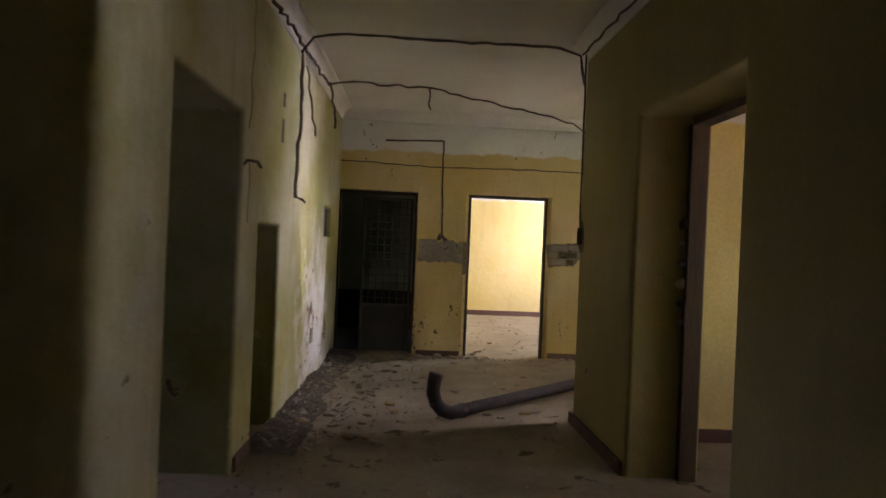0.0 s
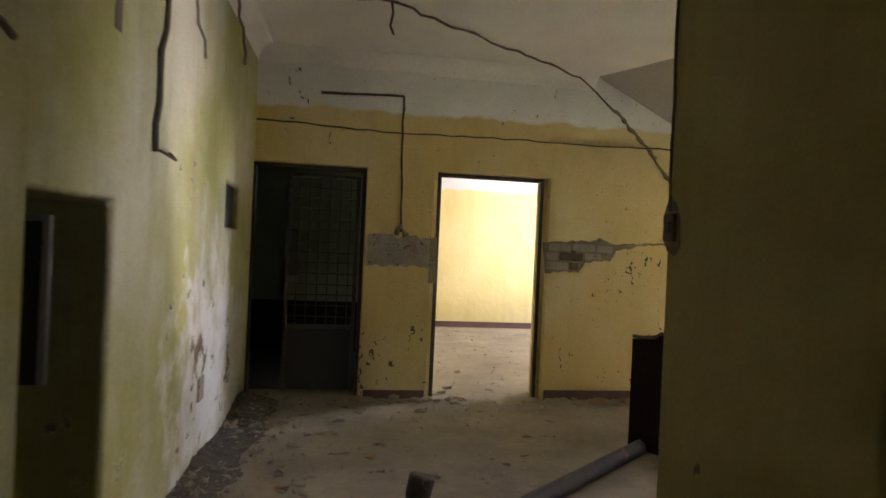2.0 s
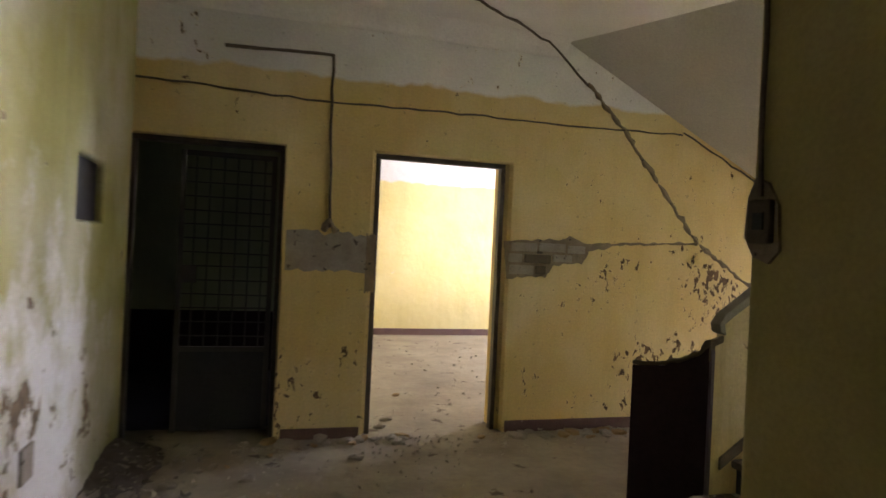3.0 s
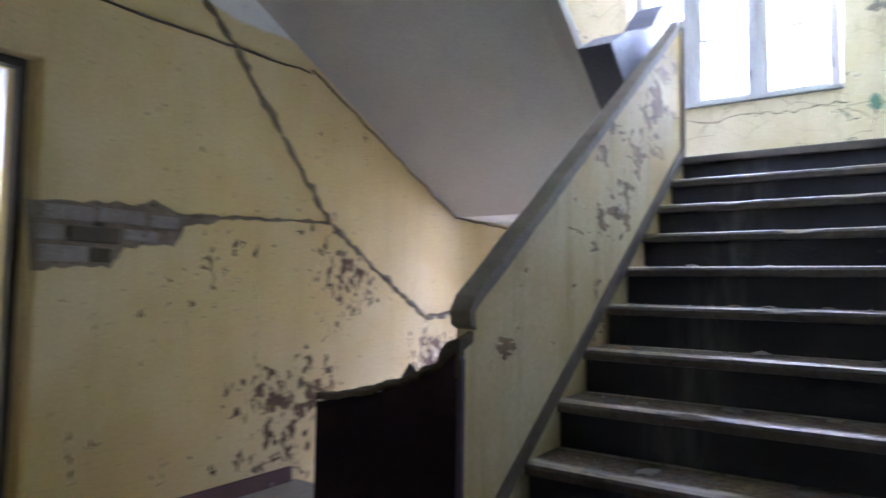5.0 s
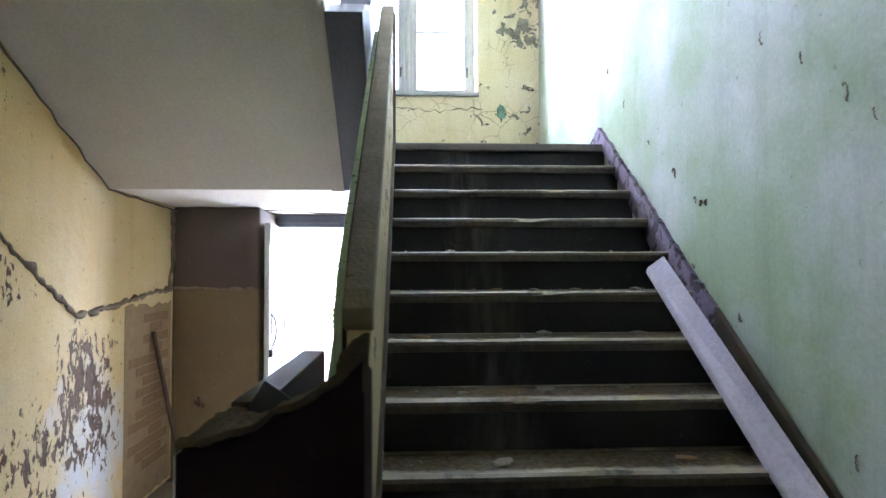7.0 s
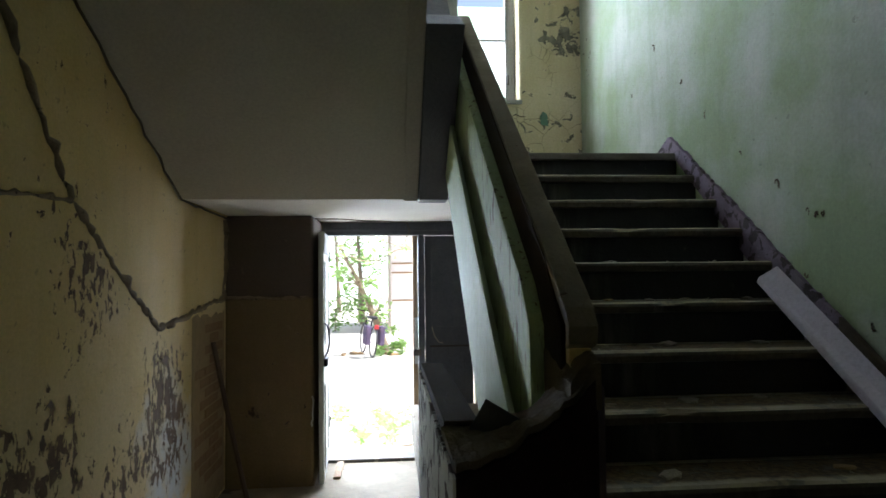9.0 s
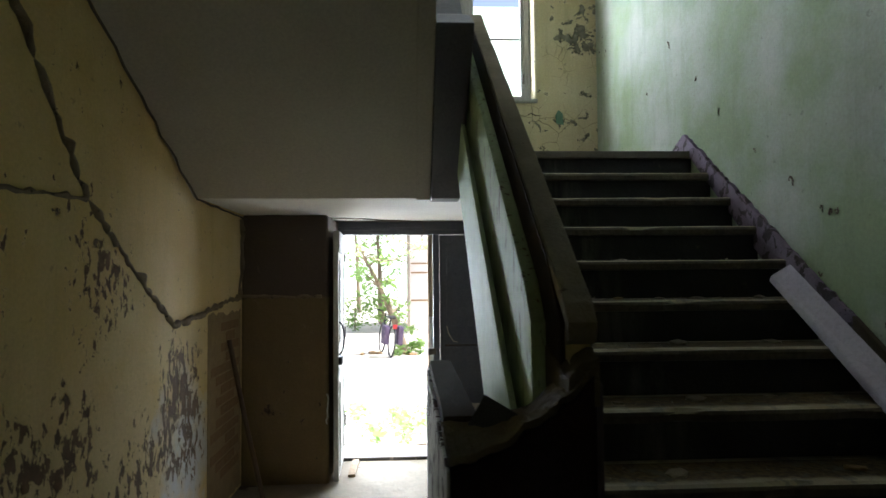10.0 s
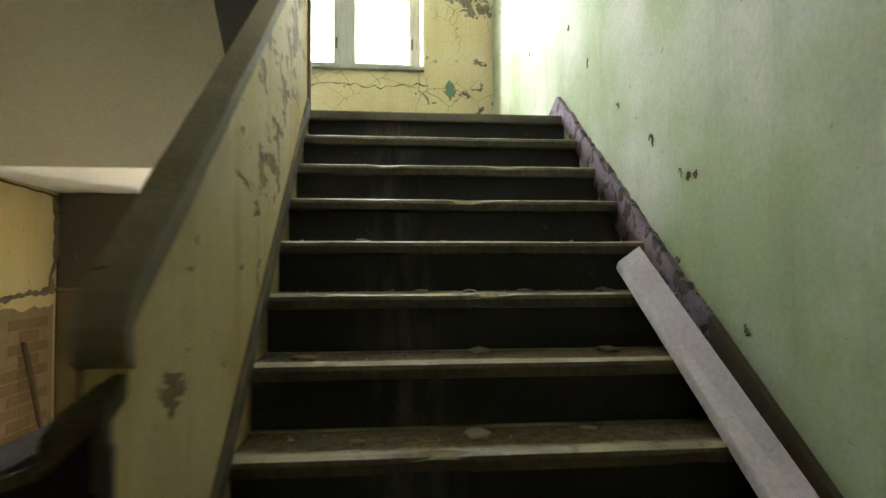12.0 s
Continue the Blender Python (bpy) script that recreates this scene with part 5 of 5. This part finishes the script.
# ---------------------------------------------------------------- the yard
def ground():
    bm = bmesh.new()
    n = 40
    g = {}
    for i in range(n + 1):
        for j in range(n + 1):
            x = 7.04 + (i / n) ** 2.2 * 400
            v = (j / n) * 2 - 1
            y = 7.2 + math.copysign(abs(v) ** 2.2, v) * 400
            h = 0.05 * noise.noise((x * 0.5, y * 0.5, 1)) if i > 2 else 0
            g[i, j] = bm.verts.new((x, y, -0.68 + h))
    for i in range(n):
        for j in range(n):
            bm.faces.new((g[i, j], g[i + 1, j], g[i + 1, j + 1], g[i, j + 1]))
    tagged(part("ground", bm, M_soil, None, "", True), "bare yard soil with leaf litter", "ground", "", "structure")
    tagged(part("doorstep", box((7.0, 6.2, -0.7), (7.22, 7.9, -0.55), 0.02), M_step), "weathered concrete doorstep", "doorstep", "", "structure")


def leaf_clump(bm, c, r, n, s, rnd):
    for _ in range(n):
        d = Vector((rnd.gauss(0, 1), rnd.gauss(0, 1), rnd.gauss(0, 0.8)))
        p = c + d.normalized() * r * rnd.random() ** 0.5
        a = Vector((rnd.uniform(-1, 1), rnd.uniform(-1, 1), rnd.uniform(-0.6, 0.6))).normalized()
        b = a.cross(Vector((rnd.uniform(-1, 1), rnd.uniform(-1, 1), rnd.uniform(-1, 1)))).normalized()
        k = s * rnd.uniform(0.6, 1.3)
        bm.faces.new([bm.verts.new(p + q) for q in (a * k, b * k * 0.45, -a * k, -b * k * 0.45)])


def tree(x, y, lean, height, spread, seed, label, leaves=90):
    rnd = random.Random(seed)
    t = thing("tree", (x, y, -0.7), label, "tree", "trees in the yard")
    pts = [Vector((x + lean[0] * f ** 1.3, y + lean[1] * f ** 1.3, -0.75 + height * f)) for f in (0, 0.15, 0.3, 0.5, 0.75, 1)]
    bm = bmesh.new()
    def limb(ps, r0, r1):
        rings = []
        for i, p in enumerate(ps):
            r = r0 + (r1 - r0) * i / (len(ps) - 1)
            rings.append([bm.verts.new(p + Vector((math.cos(a) * r, math.sin(a) * r, 0))) for a in (2 * math.pi * k / 7 for k in range(7))])
        for p, q in zip(rings, rings[1:]):
            for k in range(7):
                bm.faces.new((p[k], p[(k + 1) % 7], q[(k + 1) % 7], q[k]))
    limb(pts, 0.13, 0.03)
    crown = bmesh.new()
    for k in range(16):
        o = pts[2].lerp(pts[5], rnd.random()) if k else pts[5]
        e = o + Vector((rnd.uniform(-1, 1) * spread, rnd.uniform(-1, 1) * spread, rnd.uniform(-0.2, 0.9) * spread))
        limb([o, o.lerp(e, 0.5) + Vector((0, 0, 0.12)), e], 0.04, 0.01)
        leaf_clump(crown, e, spread * rnd.uniform(0.28, 0.55), leaves, 0.085, rnd)
        leaf_clump(crown, o.lerp(e, 0.6), spread * 0.3, leaves // 3, 0.08, rnd)
    part("trunk", bm, M_bark, t, "", True)
    part("crown", crown, M_leaf, t, "loose crown of green leaves")
    return t


def bush(x, y, r, h, seed, label):
    rnd = random.Random(seed)
    b = thing("bush", (x, y, -0.7), label, "bush", "bushes in the yard")
    bm = bmesh.new()
    for k in range(14):
        c = Vector((x + rnd.uniform(-r, r), y + rnd.uniform(-r, r), -0.65 + rnd.uniform(0.1, 1) * h))
        leaf_clump(bm, c, r * 0.4, 16 if h < 0.4 else 45, 0.045 if h < 0.2 else 0.07, rnd)
    part("foliage", bm, M_leaf, b)
    part("stems", tube([(x, y, -0.72), (x + 0.05, y, -0.7 + h * 0.6)], 0.03, 6), M_bark, b)


def bicycle():
    bx, by, gz = 15.6, 7.49, -0.68
    b = thing("bicycle", (bx, by, gz), "parked bicycle with dark saddlebags and a red rear light", "bicycle")
    tilt = Matrix.Translation((bx, by, gz)) @ Matrix.Rotation(radians(14), 4, "Z") @ Matrix.Rotation(radians(5), 4, "X")
    def P(x, y, z):
        return tilt @ Vector((x, y, z))
    def ring(cx, r, rr):
        return tube([P(cx + r * math.cos(a), 0, r * 1.0 + 0.02 + r * math.sin(a)) for a in (2 * math.pi * k / 24 for k in range(25))], rr, 6)
    for cx in (0.0, 1.05):
        wh = part("wheel", ring(cx, 0.33, 0.012), M_metal, b)
        part("tyre", ring(cx, 0.345, 0.02), M_black, wh)
    def rod(nm, *ps, r=0.016, mat=M_black):
        part(nm, tube([P(*p) for p in ps], r, 7), mat, b)
    rod("frame_tube", (0.45, 0, 0.30), (0.28, 0, 0.85))
    rod("frame_tube", (0.45, 0, 0.30), (0.85, 0, 0.78))
    rod("frame_tube", (0.30, 0, 0.78), (0.86, 0, 0.82))
    rod("chain_stay", (0.0, 0.03, 0.35), (0.45, 0.03, 0.30), r=0.01)
    rod("fork", (1.05, 0, 0.35), (0.84, 0, 0.98))
    rod("handlebar", (0.72, 0.32, 1.06), (0.83, 0.15, 1.03), (0.83, -0.15, 1.03), (0.72, -0.32, 1.06), r=0.014)
    part("saddle", box((-0.02, -0.09, 0.86), (0.28, 0.09, 0.93), 0.03, tilt @ Matrix.Translation((0.14, 0, 0))), M_black, b)
    for s in (-1, 1):
        part("saddlebag", box((-0.2, s * 0.09 - 0.06, 0.30), (0.16, s * 0.09 + 0.06, 0.72), 0.03, tilt @ Matrix.Translation((0, s * 0.07, 0))), M_purple, b, "dark purple pannier")
    part("rear_light", box((-0.25, -0.05, 0.66), (-0.2, 0.05, 0.76), 0.012, tilt), M_red, b, "red rear light")


def hanging_branch():
    """Thin overhanging twigs with a few yellow-green leaves."""
    rnd = random.Random(14)
    t = tree(10.4, 9.9, (-0.3, -0.5), 4.2, 0.9, 45, "tree whose twigs hang over the yard door")
    bm = bmesh.new()
    for pts in ([(10.2, 9.6, 2.3), (9.6, 8.5, 2.35), (9.3, 7.9, 2.1), (9.1, 7.45, 1.74), (9.0, 7.1, 1.60), (8.95, 6.8, 1.50)], [(9.6, 8.5, 2.33), (9.3, 7.95, 1.7), (9.2, 7.5, 1.38), (9.05, 7.22, 1.37), (9.0, 7.0, 1.50), (9.0, 6.75, 1.54)]):
        part("twig", tube(wander(pts, 0.15, 0.015, 4), 0.008, 6), M_bark, t)
        for a, b in zip(pts, pts[1:]):
            leaf_clump(bm, Vector(a).lerp(Vector(b), 0.6), 0.12, 12, 0.045, rnd)
    part("leaves", bm, M_leaf, t, "sparse yellow-green leaves")


def yard():
    ground()
    tree(16.5, 7.16, (-0.5, 1.05), 2.6, 0.5, 41, "leaning tree with a bare lower trunk and light green shoots", 14)
    tree(26.0, 8.1, (-0.4, 0.3), 5.4, 1.3, 43, "leafy tree at the back of the yard", 40)
    tree(34.0, 9.6, (0.2, 0.3), 6.0, 1.8, 46, "leafy tree at the back of the yard", 50)
    bush(23.0, 8.9, 0.8, 1.3, 51, "loose green bush at the yard edge")
    bush(27.0, 8.3, 0.9, 2.6, 52, "loose green bush at the yard edge")
    bush(9.0, 7.0, 0.32, 0.10, 53, "low weeds by the doorstep")
    bush(9.1, 7.75, 0.4, 0.10, 54, "low weeds by the doorstep")
    bush(8.2, 7.2, 0.35, 0.08, 56, "low weeds by the doorstep")
    bush(16.1, 7.05, 0.3, 0.28, 55, "low weeds beside the bicycle")
    hanging_branch()
    h = thing("brick_building", (20.5, 4.0, -0.7), "pale sunlit brick building across the yard", "building")
    part("wall", box((22.0, 0.5, -0.8), (26.0, 7.12, 5.0), 0.02), M_stone, h)
    part("roof", prism([(21.7, 5.0), (24.0, 6.4), (26.3, 5.0)], 0.3, 7.3, "y"), M_brick, h)
    part("rain_pipe", tube([(21.93, 7.08, -0.6), (21.93, 7.08, 4.9)], 0.05, 8), M_grey, h, "grey rain pipe at the corner")
    for z in (0.35, 1.25, 1.55):
        part("string_course", box((21.97, 0.6, z), (21.999, 7.0, z + 0.05), 0.005), M_brick, h)
    win = part("window", box((21.96, 3.0, 1.0), (21.999, 4.1, 2.4), 0.01), M_slate, h)
    part("frame", box((21.94, 3.5, 1.02), (21.959, 3.56, 2.38)), M_whitewood, win)
    tagged(part("backdrop", box((60.0, -60.0, -1.5), (60.4, 80.0, 26.0)), M_haze), "glowing backdrop board for far sunlit trees and sky", "backdrop", "", "structure")
    tagged(part("board", box((6.12, 7.50, -0.499), (6.58, 7.56, -0.475), 0.004, None), M_rawpost), "pale weathered board lying inside the door", "board")
    bicycle()
    rnd = random.Random(6)
    for i in range(7):
        bm = chunk_mesh(300 + i)
        sz = rnd.uniform(0.05, 0.12)
        bm.transform(pose(16.0 + rnd.uniform(-0.5, 0.6), 6.95 + rnd.uniform(-0.2, 0.25) if i % 2 else 7.8 + rnd.uniform(-0.2, 0.5), -0.66, 0, 0, rnd.uniform(0, 90)) @ Matrix.Diagonal((sz * 1.5, sz, sz * 0.7, 1)))
        tagged(part("brick_lump", bm, M_brick), "broken brick lying in the sunny yard", "rubble", "brick lumps in the yard")
    bm = bmesh.new()
    for _ in range(520):
        p = Vector((rnd.uniform(7.15, 10.0), rnd.uniform(6.2, 8.6), -0.645))
        a = rnd.uniform(0, 6.3)
        d, s = Vector((math.cos(a), math.sin(a), rnd.uniform(-0.1, 0.3))) * rnd.uniform(0.03, 0.12), Vector((-math.sin(a), math.cos(a), 0)) * rnd.uniform(0.003, 0.010)
        u = Vector((0, 0, 0.006))
        vs = [bm.verts.new(q) for q in (p - d - s, p - d + s, p + d + s, p + d - s, p - d + u, p + d + u)]
        bm.faces.new((vs[0], vs[3], vs[5], vs[4]))
        bm.faces.new((vs[1], vs[2], vs[5], vs[4]))
    tagged(part("leaf_litter", bm, M_bark), "dry twigs and leaf litter before the door", "litter", "", "stuff")
    tagged(part("branch", tube(wander([(7.25, 8.0, -0.63), (7.22, 7.5, -0.60), (7.35, 7.2, -0.60), (7.6, 6.7, -0.58)], 0.15, 0.015, 3), 0.013, 7), M_bark), "fallen branch lying before the door", "branch")


door_frame("door_frame_gate", -0.87, 0.045, 8.47, 1.985, 0.09, M_metal, "dark steel door frame of the gate")
door_frame("door_frame_hall", 0.75, 1.68, 8.47, 1.99, 0.06, M_metal, "dark steel door frame of the open doorway")
fill_jambs()
steel_gate()
gate_room_dado()
skirtings()
wall_marks()
stair_wall_marks()
downpipe()
rubble()
broken_jamb()
plank()
stair_window()
exit_door()
leaning_stick()
yard()
washroom()
bare_bricks()
